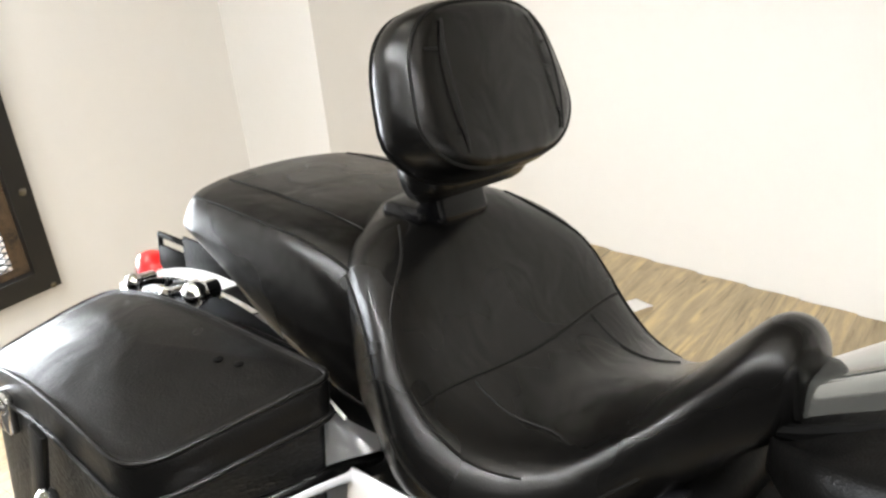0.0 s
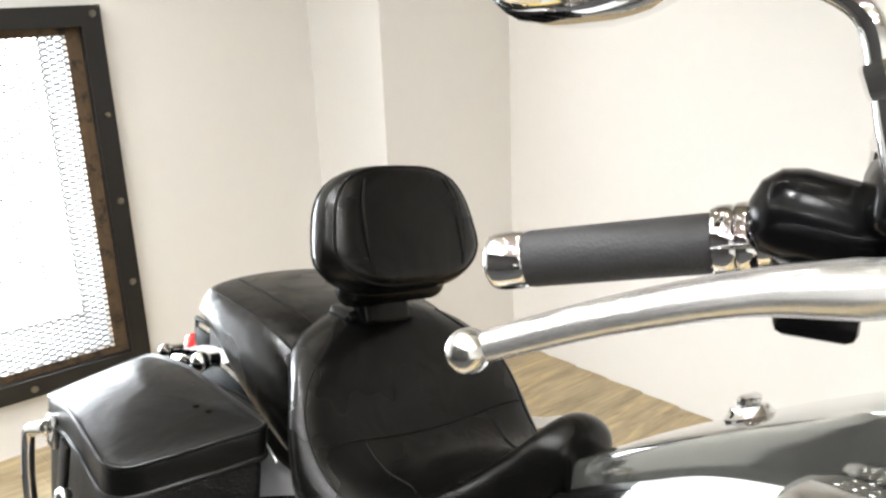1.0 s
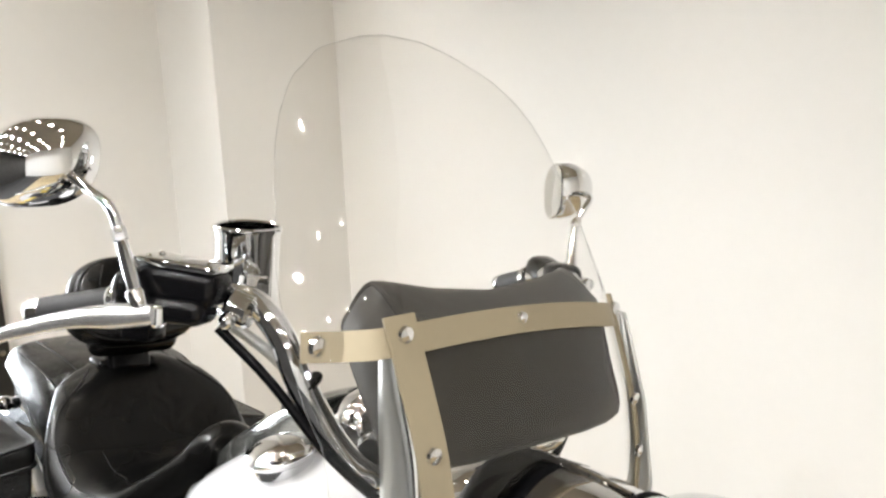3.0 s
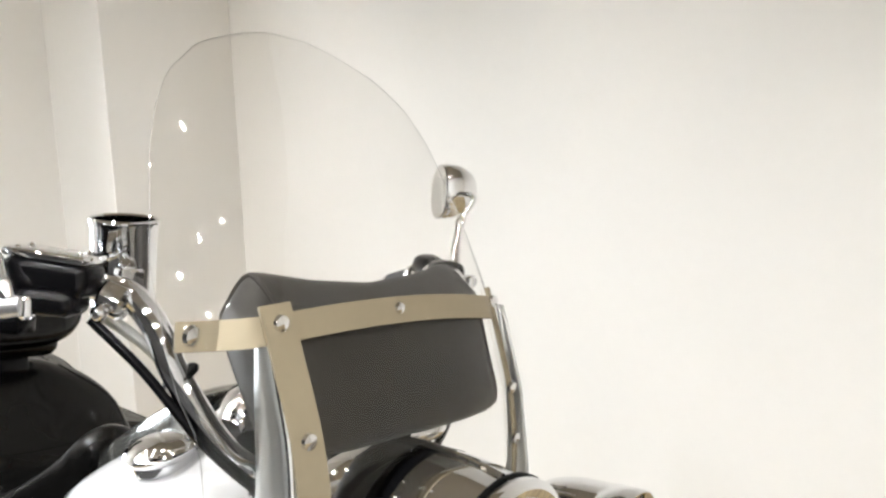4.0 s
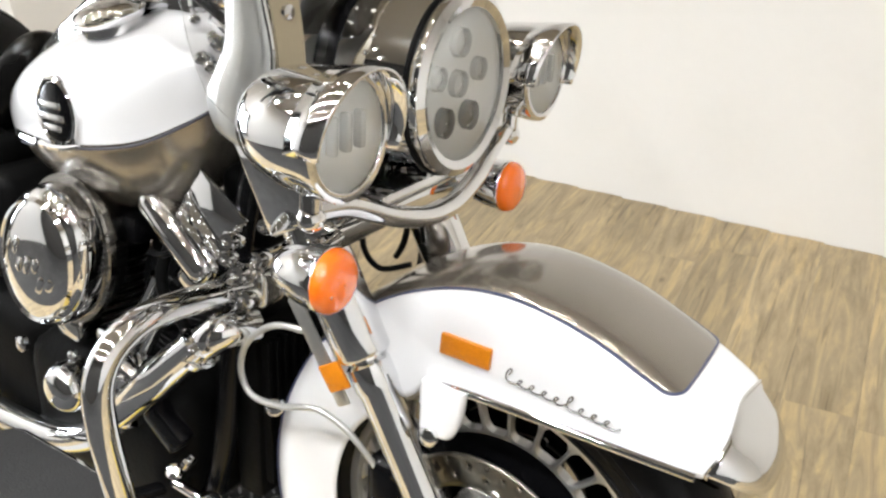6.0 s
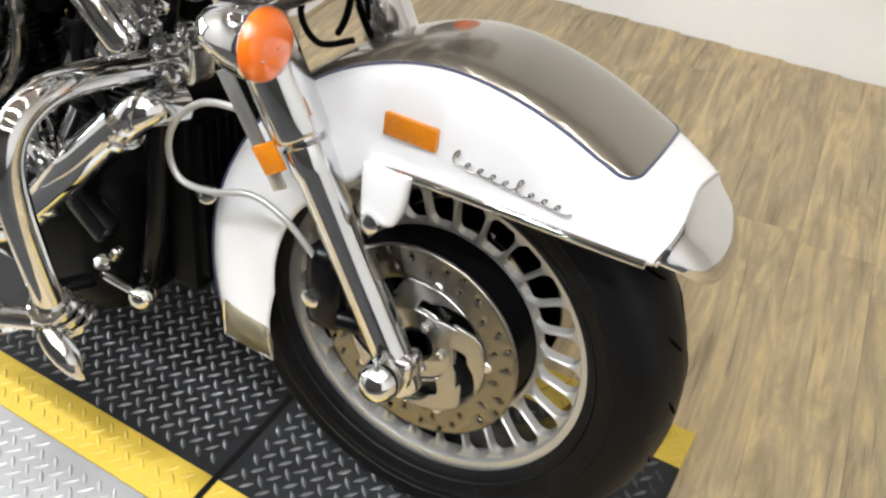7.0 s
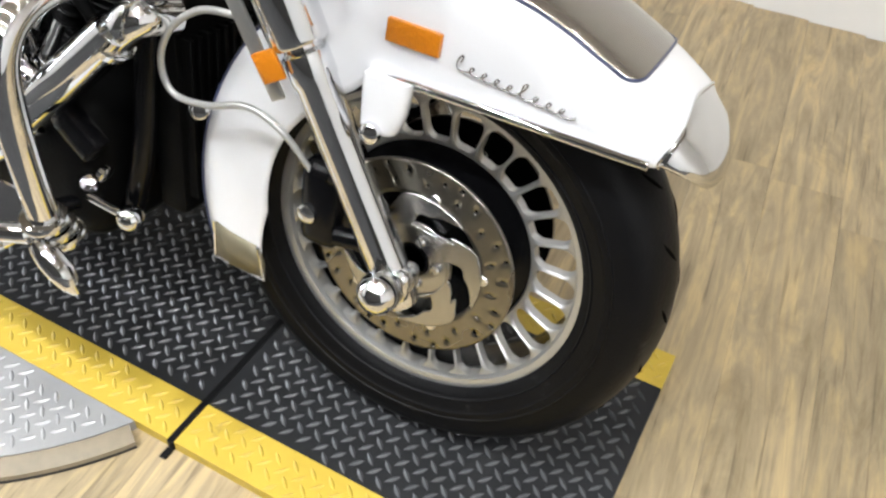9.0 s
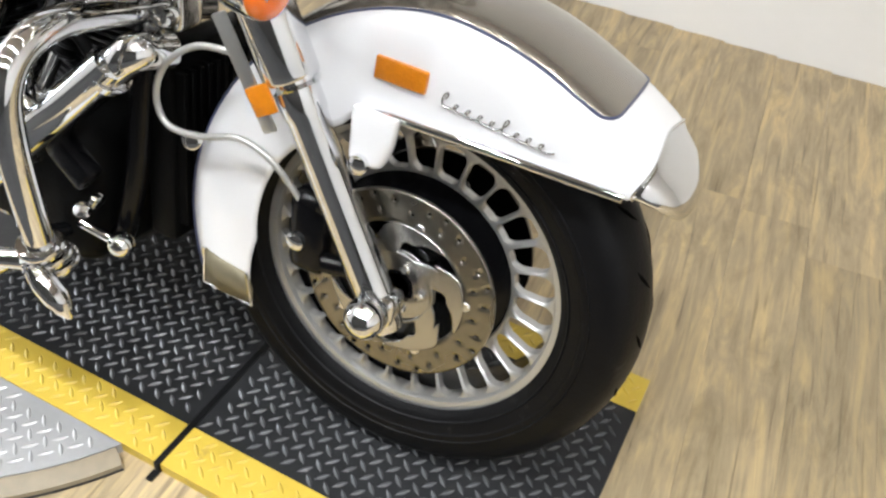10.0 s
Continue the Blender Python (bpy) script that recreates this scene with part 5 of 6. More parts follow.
part("ignition_switch", join(lathe([(0.024, 0), (0.025, 0.008), (0.020, 0.012), (0.018, 0.017), (0.001, 0.018)], 28, pose(-0.70, -0.008, 0.942, 0, -24, 0)), rbox((-0.707, -0.008, 0.963), (0.010, 0.030, 0.010), 0.003, None, 2)), CHROME, console, "chrome ignition switch")
parts("console_screw", [ball((x, -0.064, z), 0.006, 10) for x, z in ((-0.585, 0.985), (-0.53, 0.955))] + [ball((x, y, z), 0.008, 10) for x, y, z in ((-0.44, -0.09, 0.95), (-0.40, -0.10, 0.935), (-0.42, -0.06, 0.955), (-0.385, -0.06, 0.945))], CHROME, console)

# seats
def seat_loft(stations, sub=6):
    """Rings across the bike: x, half width, crown z, shoulder z, base z."""
    rings = []
    for x, hw, zc, ze, zb in stations:
        half = [(0, zc), (-0.36 * hw, zc * 0.82 + ze * 0.18), (-0.68 * hw, zc * 0.3 + ze * 0.7), (-0.9 * hw, ze - 0.008), (-hw, ze - 0.035), (-0.985 * hw, (ze - 0.035) * 0.5 + zb * 0.5), (-0.88 * hw, zb + 0.01), (-0.5 * hw, zb), (0, zb)]
        rings.append([(x, y, z) for y, z in half + [(-y, z) for y, z in reversed(half[1:-1])]])
    c = np.array(rings)
    s = catmull(c.reshape(len(c), -1), sub).reshape(-1, c.shape[1], 3)
    return [catmull(r, 4, True) for r in s]


RIDER = [(-0.880, 0.028, 0.834, 0.828, 0.80), (-0.889, 0.044, 0.860, 0.848, 0.785), (-0.905, 0.054, 0.872, 0.854, 0.765), (-0.928, 0.063, 0.866, 0.844, 0.745), (-0.960, 0.080, 0.830, 0.808, 0.71), (-1.00, 0.114, 0.784, 0.770, 0.675), (-1.05, 0.158, 0.752, 0.734, 0.655), (-1.11, 0.188, 0.742, 0.732, 0.65),
         (-1.155, 0.200, 0.756, 0.759, 0.65), (-1.188, 0.199, 0.791, 0.797, 0.655), (-1.216, 0.188, 0.840, 0.834, 0.665), (-1.25, 0.170, 0.888, 0.862, 0.68), (-1.295, 0.148, 0.908, 0.876, 0.70), (-1.345, 0.115, 0.896, 0.868, 0.72)]
rr_ = seat_loft(RIDER)
seat = part("rider_seat", skin(rr_), VINYL, bike, "black stitched vinyl rider seat, deeply dished", False, 60)
PILLION = [(-1.245, 0.13, 0.80, 0.79, 0.68), (-1.27, 0.150, 0.862, 0.840, 0.685), (-1.31, 0.160, 0.886, 0.866, 0.695), (-1.37, 0.163, 0.893, 0.879, 0.72), (-1.43, 0.163, 0.895, 0.883, 0.745), (-1.49, 0.162, 0.895, 0.885, 0.785), (-1.545, 0.158, 0.894, 0.884, 0.815), (-1.572, 0.150, 0.891, 0.880, 0.832), (-1.586, 0.132, 0.880, 0.872, 0.845)]
pr_ = seat_loft(PILLION)
pillion = part("passenger_seat", skin(pr_), VINYL, bike, "black vinyl passenger seat", False, 60)


def seam(rings, j, i0, i1, lift=1.004, r=0.0013):
    pts = []
    for q in rings[i0:i1]:
        mid = q.mean(0)
        pts.append(mid + (q[j] - mid) * lift)
    return tube(pts, r, 6, 1)


n_ = len(rr_[0])
SEAM = node_mat("stitched_piping", (0.005, 0.0048, 0.0045), 0.5, spec=0.15, grain=0.5, scale=400)


def seat_seam(path, side=1, r=0.0015):
    """A stitched line over the rider seat through (ring, place round the ring), mirrored for side -1."""
    pts = []
    for i, j, _ in catmull([(a, b, 0) for a, b in path], 8):
        i0, j0 = min(int(i), len(rr_) - 2), math.floor(j)
        row = [np.array(rr_[i0 + d]) for d in (0, 1)]
        pick = [q[side * j0 % n_] * (1 - j + j0) + q[side * (j0 + 1) % n_] * (j - j0) for q in row]
        p, mid = pick[0] * (1 - i + i0) + pick[1] * (i - i0), row[0].mean(0)
        pts.append(mid + (p - mid) * 1.004)
    return tube(pts, r, 6, 1)


for side in (1, -1):
    part("seam", seat_seam(((70, 6.5), (66, 8), (63, 10), (60, 11.6), (55, 12.2), (50, 12), (44, 12), (38, 12.3)), side), SEAM, seat)
    part("seam", seat_seam(((74, 15), (66, 16.5), (58, 17.5), (50, 18), (40, 18), (28, 18)), side), SEAM, seat)
    part("seam", seat_seam(((49, 6), (44, 6), (39, 6.3), (36, 8)), side), SEAM, seat)
part("seam", seat_seam(((50, -11), (49.6, -6), (49, 0), (49.6, 6), (50, 11.5)), 1, 0.0018), SEAM, seat)
for j in (12, n_ - 12):
    part("seam", seam(pr_, j, 6, 40), SEAM, pillion)
for j in (7, n_ - 7):
    part("seam", seam(pr_, j, 6, 38, 1.004), SEAM, pillion)

# rider backrest
BM = pose(-1.235, -0.027, 1.026, 0, -22, 0) @ Matrix.Diagonal((0.74, 0.85, 1, 1))
brs = []
for x, k in ((0.044, 0.70), (0.040, 0.84), (0.028, 0.94), (0.008, 0.995), (-0.012, 1.0), (-0.030, 0.95), (-0.040, 0.82), (-0.044, 0.6)):
    ring = []
    for a in np.arange(44) * 2 * math.pi / 44:
        y = 0.143 * k * math.copysign(abs(math.cos(a)) ** 0.62, math.cos(a))
        z = 0.086 * k * math.copysign(abs(math.sin(a)) ** 0.66, math.sin(a))
        ring.append((x + 0.006 * (1 - (y / 0.143) ** 2), y * (1.03 - 0.13 * max(z / 0.086, -0.35) - 0.16 * max(-z / 0.086 - 0.45, 0)), z))
    brs.append(ring)
brs_s = catmull(np.array(brs).reshape(8, -1), 3).reshape(-1, 44, 3)
rest = part("backrest", moved(skin(brs_s), BM), VINYL, bike, "black padded vinyl rider backrest", False, 60)
part("seam", moved(tube([p * np.array((1.0, 1.006, 1.006)) for p in list(brs_s[5]) + [brs_s[5][0]]], 0.002, 6, 1), BM), SEAM, rest)
part("seam", moved(tube([p * np.array((1.0, 1.006, 1.006)) for p in list(brs_s[14]) + [brs_s[14][0]]], 0.002, 6, 1), BM), SEAM, rest)
for y in (-0.088, 0.096):
    part("panel_seam", moved(tube([(0.0485, y * 0.86, 0.062), (0.0535, y, 0.03), (0.0535, y * 1.02, -0.02), (0.047, y * 0.96, -0.06)], 0.0016, 6), BM), SEAM, rest)
for y, z in ((-0.108, 0.035), (0.108, 0.03), (-0.107, -0.042), (0.106, -0.04)):
    part("pleat", moved(tube([(0.038, y - math.copysign(-0.012, y), z), (0.0425, y, z + 0.002), (0.047, y - math.copysign(0.016, y), z)], 0.0022, 6), BM), SEAM, rest)
part("backrest_post", join(rbox((0, 0, 0), (0.030, 0.085, 0.09), 0.012, pose(-1.272, -0.02, 0.925, 0, -20, 0), 3), rbox((-1.29, -0.02, 0.895), (0.055, 0.115, 0.022), 0.009, None, 3)), BLACK, rest, "black steel backrest post")
parts("post_knob", [lathe([(0.009, 0), (0.009, 0.006), (0.006, 0.009), (0.001, 0.009)], 12, along((-1.256, y, 0.925), (-1.18, y, 0.95))) for y in (-0.045, 0.006)], MATTE, rest)
part("rear_flap", rbox((0, 0, 0), (0.05, 0.175, 0.06), 0.024, pose(-1.252, -0.018, 0.948, 0, -25, 0), 4), VINYL, rest)

# saddlebags
def rounded_plan(corners, radii, n=7):
    """A closed outline with rounded corners, ever n points a corner."""
    out = []
    k = len(corners)
    for i in range(k):
        p, a, b = (np.array(corners[j % k], float) for j in (i, i - 1, i + 1))
        ua, ub = (a - p) / np.linalg.norm(a - p), (b - p) / np.linalg.norm(b - p)
        p0, p1 = p + ua * radii[i], p + ub * radii[i]
        for t in np.linspace(0, 1, n):
            out.append((1 - t) ** 2 * p0 + 2 * t * (1 - t) * p + t * t * p1)
        for t in (0.2, 0.4, 0.6, 0.8):
            q0 = np.array(corners[(i + 1) % k], float)
            nxt = np.array(corners[(i + 2) % k], float)
            out.append(p1 + t * (q0 + (p - q0) / np.linalg.norm(p - q0) * radii[(i + 1) % k] - p1))
    return np.array(out)


BAG_PLAN = rounded_plan([(-1.278, 0.182), (-1.352, 0.368), (-1.775, 0.336), (-1.735, 0.182)], [0.022, 0.045, 0.07, 0.05])
BAG_MID = np.array((-1.53, 0.272))


def bag_top(x, y):
    return 0.756 - 0.30 * (y - 0.19) - 0.055 * (max(-1.50 - x, 0) / 0.27) ** 2


for s in (-1, 1):
    def bag_ring(k, dz, dome=0.0, z=None):
        pts = [BAG_MID + (p - BAG_MID) * k for p in BAG_PLAN]
        return [(x, s * y, z if z is not None else bag_top(x, y) + dz + dome * (1 - k * k)) for x, y in pts]

    bag = part("saddlebag", skin([bag_ring(k, 0, z=z) for z, k in ((0.362, 0.86), (0.368, 0.93), (0.39, 0.965), (0.50, 0.985), (0.60, 0.985))] + [bag_ring(0.985, -0.05), bag_ring(0.98, -0.012)]), WEAVE, bike, "black basket-weave leather saddlebag with a smooth lid", False, 55)
    part("lid", skin([bag_ring(0.995, -0.044), bag_ring(1.012, -0.044), bag_ring(1.014, -0.020), bag_ring(1.010, -0.008), bag_ring(0.996, -0.001), bag_ring(0.972, 0.001), bag_ring(0.95, -0.0005, 0.004), bag_ring(0.85, 0.0, 0.008), bag_ring(0.65, 0.0, 0.012), bag_ring(0.4, 0.0, 0.014), bag_ring(0.12, 0.0, 0.015)]), LEATHER, bag, "smooth black leather lid", False, 60)
    for k, dz, r in ((1.0, -0.0005, 0.0032), (1.016, -0.042, 0.004)):
        ring = bag_ring(k, dz)
        part("lid_piping", tube(ring + [ring[0]], r, 8, 1), LEATHER, bag)
    part("lid_stay", tube([(-1.40, s * 0.19, 0.752), (-1.33, s * 0.178, 0.735), (-1.275, s * 0.172, 0.705)], 0.0022, 6), CABLE, bag, "thin steel lid stay")
    part("bag_latch", join(rbox((-1.66, s * 0.350, 0.640), (0.034, 0.014, 0.05), 0.004), ball((-1.66, s * 0.361, 0.65), 0.012, 12)), CHROME, bag, "chrome bag latch")
    part("bag_concho", ball((-1.52, s * 0.376, 0.60), 0.013, 12), CHROME, bag)
    parts("lid_stud", [ball((x, s * y, z), 0.006, 10, (1, 1, 0.4)) for x, y, z in ((-1.375, 0.225, 0.7525), (-1.40, 0.232, 0.7525))], MATTE, bag)
    part("bag_strap", rbox((0, 0, 0), (0.032, 0.008, 0.20), 0.003, pose(-1.55, s * 0.370, 0.58, 0, 12, 0)), LEATHER, bag)
    guard = part("bag_guard", tube([(-1.27, s * 0.12, 0.632), (-1.28, s * 0.20, 0.645), (-1.28, s * 0.30, 0.655), (-1.28, s * 0.36, 0.645), (-1.282, s * 0.385, 0.60), (-1.285, s * 0.385, 0.45), (-1.29, s * 0.36, 0.36), (-1.30, s * 0.28, 0.33), (-1.30, s * 0.15, 0.33)], 0.0125, 12), CHROME, bike, "chrome saddlebag guard rail")
    if s > 0:
        part("guard_bar", ribbon([(-1.262, 0.18, 0.652), (-1.25, 0.25, 0.664), (-1.232, 0.32, 0.672), (-1.222, 0.362, 0.672)], [(0, 0, 1)] * 4, 0.032, 0.014, 5), CHROME, guard, "flat chrome guard bar")
    part("rear_guard", tube([(-1.655, s * 0.345, 0.640), (-1.70, s * 0.362, 0.632), (-1.735, s * 0.368, 0.605), (-1.735, s * 0.366, 0.50), (-1.72, s * 0.35, 0.40), (-1.66, s * 0.25, 0.38)], 0.011, 12), CHROME, guard)
    part("side_cover", join(skin([[Vector((x, s * (y + 0.010 * math.sin(u * math.pi)), z0 + (z1 - z0) * u)) for u in np.linspace(0, 1, 9)] for x, y, z0, z1 in ((-0.935, 0.158, 0.60, 0.665), (-0.97, 0.172, 0.53, 0.676), (-1.05, 0.180, 0.47, 0.672), (-1.18, 0.182, 0.46, 0.66), (-1.27, 0.172, 0.47, 0.65))], False)), WHITE, bike, "white painted side cover", solid=0.004)

part("seat_pan", join(rbox((-1.42, 0, 0.70), (0.34, 0.27, 0.09), 0.03, None, 3), rbox((-1.10, 0, 0.675), (0.34, 0.24, 0.06), 0.02, None, 3)), MATTE, bike, "black seat pan")

# rear fender and tail
rf = []
for t in np.linspace(20, 150, 30):
    e = Vector((math.cos(radians(t)), 0, math.sin(radians(t))))
    row = []
    for y, r in ((-0.118, 0.29), (-0.12, 0.36), (-0.11, 0.400), (-0.08, 0.418), (0, 0.427), (0.08, 0.418), (0.11, 0.400), (0.12, 0.36), (0.118, 0.29)):
        row.append(Vector((-1.61, 0, 0.32)) + e * r + Vector((0, y, 0)))
    rf.append(catmull(row, 4))
rear_f = part("rear_fender", skin(rf, False), WHITE, bike, "white painted rear fender", False, 55, solid=0.003)
part("tail_lamp", join(rbox((-1.915, 0, 0.652), (0.05, 0.05, 0.062), 0.02, None, 3)), RED, rear_f, "red tail lamp")
part("side_plate", join(rbox((-1.64, -0.07, 0.742), (0.13, 0.006, 0.064), 0.002, pose(0, 0, 0)), rbox((-1.732, -0.07, 0.7635), (0.066, 0.006, 0.008), 0.002), rbox((-1.732, -0.07, 0.730), (0.066, 0.006, 0.036), 0.002), rbox((-1.765, -0.07, 0.742), (0.008, 0.006, 0.05), 0.002)), MATTE, bike, "black slotted steel luggage rack plate")
for s in (-1, 1):
    c = Vector((-1.83, s * 0.16, 0.60))
    rs = part("rear_signal", face_x([(0.001, 0.06), (0.02, 0.055), (0.032, 0.03), (0.035, 0.0), (0.033, -0.005)], c, 24, 3), CHROME, bike, "chrome rear turn signal with red lens")
    part("signal_lens", face_x([(0.033, -0.004), (0.028, -0.014), (0.001, -0.018)], c, 24, 3), RED, rs)
    part("signal_bar", tube([c + Vector((0.02, 0, 0)), c + Vector((0.02, -s * 0.07, 0.01)), c + Vector((0.02, -s * 0.15, 0.012))], 0.013, 12), CHROME, rs)
    fr = part("fender_rail", ribbon([(-1.36, s * 0.14, 0.70), (-1.46, s * 0.136, 0.728), (-1.56, s * 0.136, 0.735), (-1.66, s * 0.136, 0.722), (-1.76, s * 0.134, 0.685)], [(0, s, 0.15)] * 5, 0.044, 0.010, 5), CHROME, bike, "chrome fender support rail")
    parts("rail_stud", [join(rod((x, s * 0.13, z), (x, s * 0.158, z), r * 0.7, 14, 0.002), ball((x, s * 0.16, z), r, 14)) for x, z, r in ((-1.685, 0.738, 0.013), (-1.61, 0.742, 0.010), (-1.545, 0.762, 0.017))], CHROME, fr)

# engine and frame
FINS = node_mat("fin_black", (0.006, 0.006, 0.0065), 0.35, 0.3, spec=0.3, grain=0.3)
def cylinder(x, z, tilt, name):
    d = Vector((math.sin(radians(tilt)), 0, math.cos(radians(tilt))))
    o = Vector((x, 0, z))
    cyl = part(name, rod(o, o + d * 0.20, 0.055, 28), BLACK, bike, "black finned engine cylinder")
    fins = [lathe([(0.05, -0.002), (0.088 if k < 9 else 0.1, -0.002), (0.09 if k < 9 else 0.102, 0), (0.088 if k < 9 else 0.1, 0.002), (0.05, 0.002)], 36, along(o + d * (0.02 + 0.0125 * k), o + d * 2)) for k in range(15)]
    parts("cooling_fin", fins, FINS, cyl)
    M = along(o + d * 0.215, o + d * 2)
    part("rocker_cover", join(rbox((0, 0, 0.01), (0.15, 0.21, 0.05), 0.018, M, 3), rbox((0, 0, 0.045), (0.12, 0.17, 0.03), 0.014, M, 3)), CHROME, cyl, "chrome rocker cover")
    parts("rocker_bolt", [moved(lathe([(0.008, 0), (0.008, 0.008), (0.001, 0.01)], 10), M @ Matrix.Translation((sx * 0.06, sy * 0.09, 0.034))) for sx in (-1, 1) for sy in (-1, 0, 1)], CHROME, cyl)
    for q in (-0.022, 0.022):
        part("pushrod_tube", rod(Vector((-0.66 + q * 0.8 + (0.05 if tilt > 0 else -0.05), -0.125, 0.395)), o + d * 0.19 + Vector((q, -0.10, 0)), 0.0105, 12), CHROME, cyl)
    return cyl


cylinder(-0.60, 0.40, 24, "front_cylinder")
cylinder(-0.72, 0.40, -24, "rear_cylinder")
crank = part("crankcase", join(rbox((-0.64, 0, 0.30), (0.38, 0.34, 0.26), 0.06, None, 4), rbox((-0.95, 0, 0.32), (0.36, 0.32, 0.26), 0.05, None, 4)), MATTE, bike, "black crankcase and gearbox")
part("cam_cover", join(round_y([(0.001, -0.165), (0.055, -0.163), (0.072, -0.155), (0.078, -0.14), (0.078, -0.11)], (-0.60, 0, 0.365), 36, 2), rbox((-0.68, -0.13, 0.37), (0.20, 0.045, 0.10), 0.02, None, 3)), CHROME, crank, "chrome cam cover")
parts("cam_bolt", [ball((-0.60 + 0.06 * math.cos(a), -0.160, 0.365 + 0.06 * math.sin(a)), 0.007, 10) for a in np.arange(6) * math.pi / 3], CHROME, crank)
parts("tappet_block", (rbox((-0.61, -0.128, 0.455), (0.06, 0.05, 0.05), 0.012, None, 2), rbox((-0.71, -0.128, 0.455), (0.06, 0.05, 0.05), 0.012, None, 2)), CHROME, crank)
part("cover_dome", round_y([(0.001, -0.222), (0.022, -0.220), (0.034, -0.212), (0.040, -0.198), (0.040, -0.165)], (-0.66, 0, 0.385), 30, 2), CHROME, crank, "small chrome engine cover")
parts("dome_bolt", [ball((-0.66 + 0.047 * math.cos(a), -0.176, 0.385 + 0.047 * math.sin(a)), 0.008, 10) for a in np.arange(5) * 2 * math.pi / 5 + 0.4], CHROME, crank)
part("sensor_box", rbox((0, 0, 0), (0.075, 0.03, 0.045), 0.008, pose(-0.47, -0.165, 0.375, 0, 38, 0), 2), BLACK, crank)
parts("hose_clip", [lathe([(0.010, -0.006), (0.013, -0.004), (0.013, 0.004), (0.010, 0.006)], 14, along(p, q)) for p, q in (((-0.44, -0.16, 0.318), (-0.40, -0.16, 0.30)), ((-0.46, -0.17, 0.30), (-0.46, -0.2, 0.33)), ((-0.79, -0.18, 0.41), (-0.79, -0.25, 0.42)), ((-0.30, -0.12, 0.45), (-0.28, -0.16, 0.46)))], CHROME, crank)
part("oil_filter", rod((-0.46, 0, 0.30), (-0.38, 0, 0.29), 0.038, 24, 0.006), BLACK, crank)
ac = part("air_cleaner", round_y([(0.001, -0.232), (0.05, -0.230), (0.078, -0.224), (0.095, -0.212), (0.103, -0.196), (0.103, -0.165), (0.09, -0.158)], (0, 0, 0), 48, 3), CHROME, bike, "chrome oval air cleaner cover")
ac.matrix_basis = Matrix.Translation((-0.672, 0.01, 0.596)) @ Matrix.Rotation(radians(28), 4, "Y") @ Matrix.Diagonal((0.86, 1, 1.18, 1))
part("cleaner_plate", round_y([(0.001, -0.17), (0.112, -0.168), (0.114, -0.16), (0.10, -0.13), (0.05, -0.12)], (0, 0, 0), 40), node_mat("dark_chrome", (0.35, 0.34, 0.32), 0.12, 1.0), ac)
for k in range(7):
    u = (k - 3) * 0.019
    part("cleaner_bar", rbox((0, 0, 0), (0.012, 0.006, 0.026 if k % 2 else 0.020), 0.0025, pose(u, -0.2315 + 1.1 * u * u, 0.012 * math.sin(k * 2.1), 0, 0, 22 * u / 0.057)), CHROME, ac)
part("cleaner_rib", round_y([(0.086, -0.2195), (0.089, -0.2225), (0.092, -0.2165)], (0, 0, 0), 44), CHROME, ac)
part("intake", join(rod((-0.66, -0.05, 0.60), (-0.66, -0.16, 0.61), 0.045, 20), rbox((-0.60, -0.08, 0.64), (0.08, 0.08, 0.05), 0.015)), BLACK, bike, "black intake body")
part("horn_cover", join(rbox((0, 0, 0), (0.16, 0.06, 0.05), 0.02, pose(-0.47, -0.11, 0.66, 0, 40, 0), 3), rbox((0, 0, 0), (0.06, 0.05, 0.09), 0.02, pose(-0.44, -0.105, 0.615, 0, 40, 0), 3)), CHROME, bike, "chrome cylinder head cover")
ex = part("exhaust_pipe", tube([(-0.335, -0.12, 0.565), (-0.345, -0.165, 0.572), (-0.38, -0.172, 0.54), (-0.46, -0.172, 0.462), (-0.56, -0.172, 0.365), (-0.63, -0.175, 0.30), (-0.74, -0.18, 0.255), (-0.95, -0.19, 0.25), (-1.25, -0.20, 0.26)], 0.0245, 18), CHROME, bike, "chrome exhaust header with heat shield")
part("heat_shield", tube([(-0.37, -0.180, 0.556), (-0.46, -0.184, 0.466), (-0.56, -0.184, 0.369)], [0.024, 0.028, 0.026], 18), CHROME, ex)
part("muffler", lathe([(0.02, 0), (0.045, 0.05), (0.05, 0.15), (0.05, 0.55), (0.042, 0.62), (0.036, 0.62)], 24, along((-1.22, -0.20, 0.26), (-1.9, -0.22, 0.27))), CHROME, ex)
parts("pipe_clamp", [lathe([(0.026, -0.007), (0.031, -0.005), (0.031, 0.005), (0.026, 0.007)], 18, along(p, q)) for p, q in (((-0.385, -0.174, 0.536), (-0.46, -0.174, 0.462)), ((-0.545, -0.174, 0.38), (-0.60, -0.174, 0.33)))], CHROME, ex)
eg = part("engine_guard", join(*[tube([(-0.345, s * 0.03, 0.60), (-0.352, s * 0.10, 0.612), (-0.36, s * 0.20, 0.625), (-0.36, s * 0.27, 0.630), (-0.36, s * 0.318, 0.612), (-0.36, s * 0.342, 0.575), (-0.36, s * 0.345, 0.52), (-0.362, s * 0.335, 0.44), (-0.366, s * 0.318, 0.34), (-0.368, s * 0.312, 0.315)], 0.0185, 16) for s in (-1, 1)]), CHROME, bike, "chrome tubular engine guard")
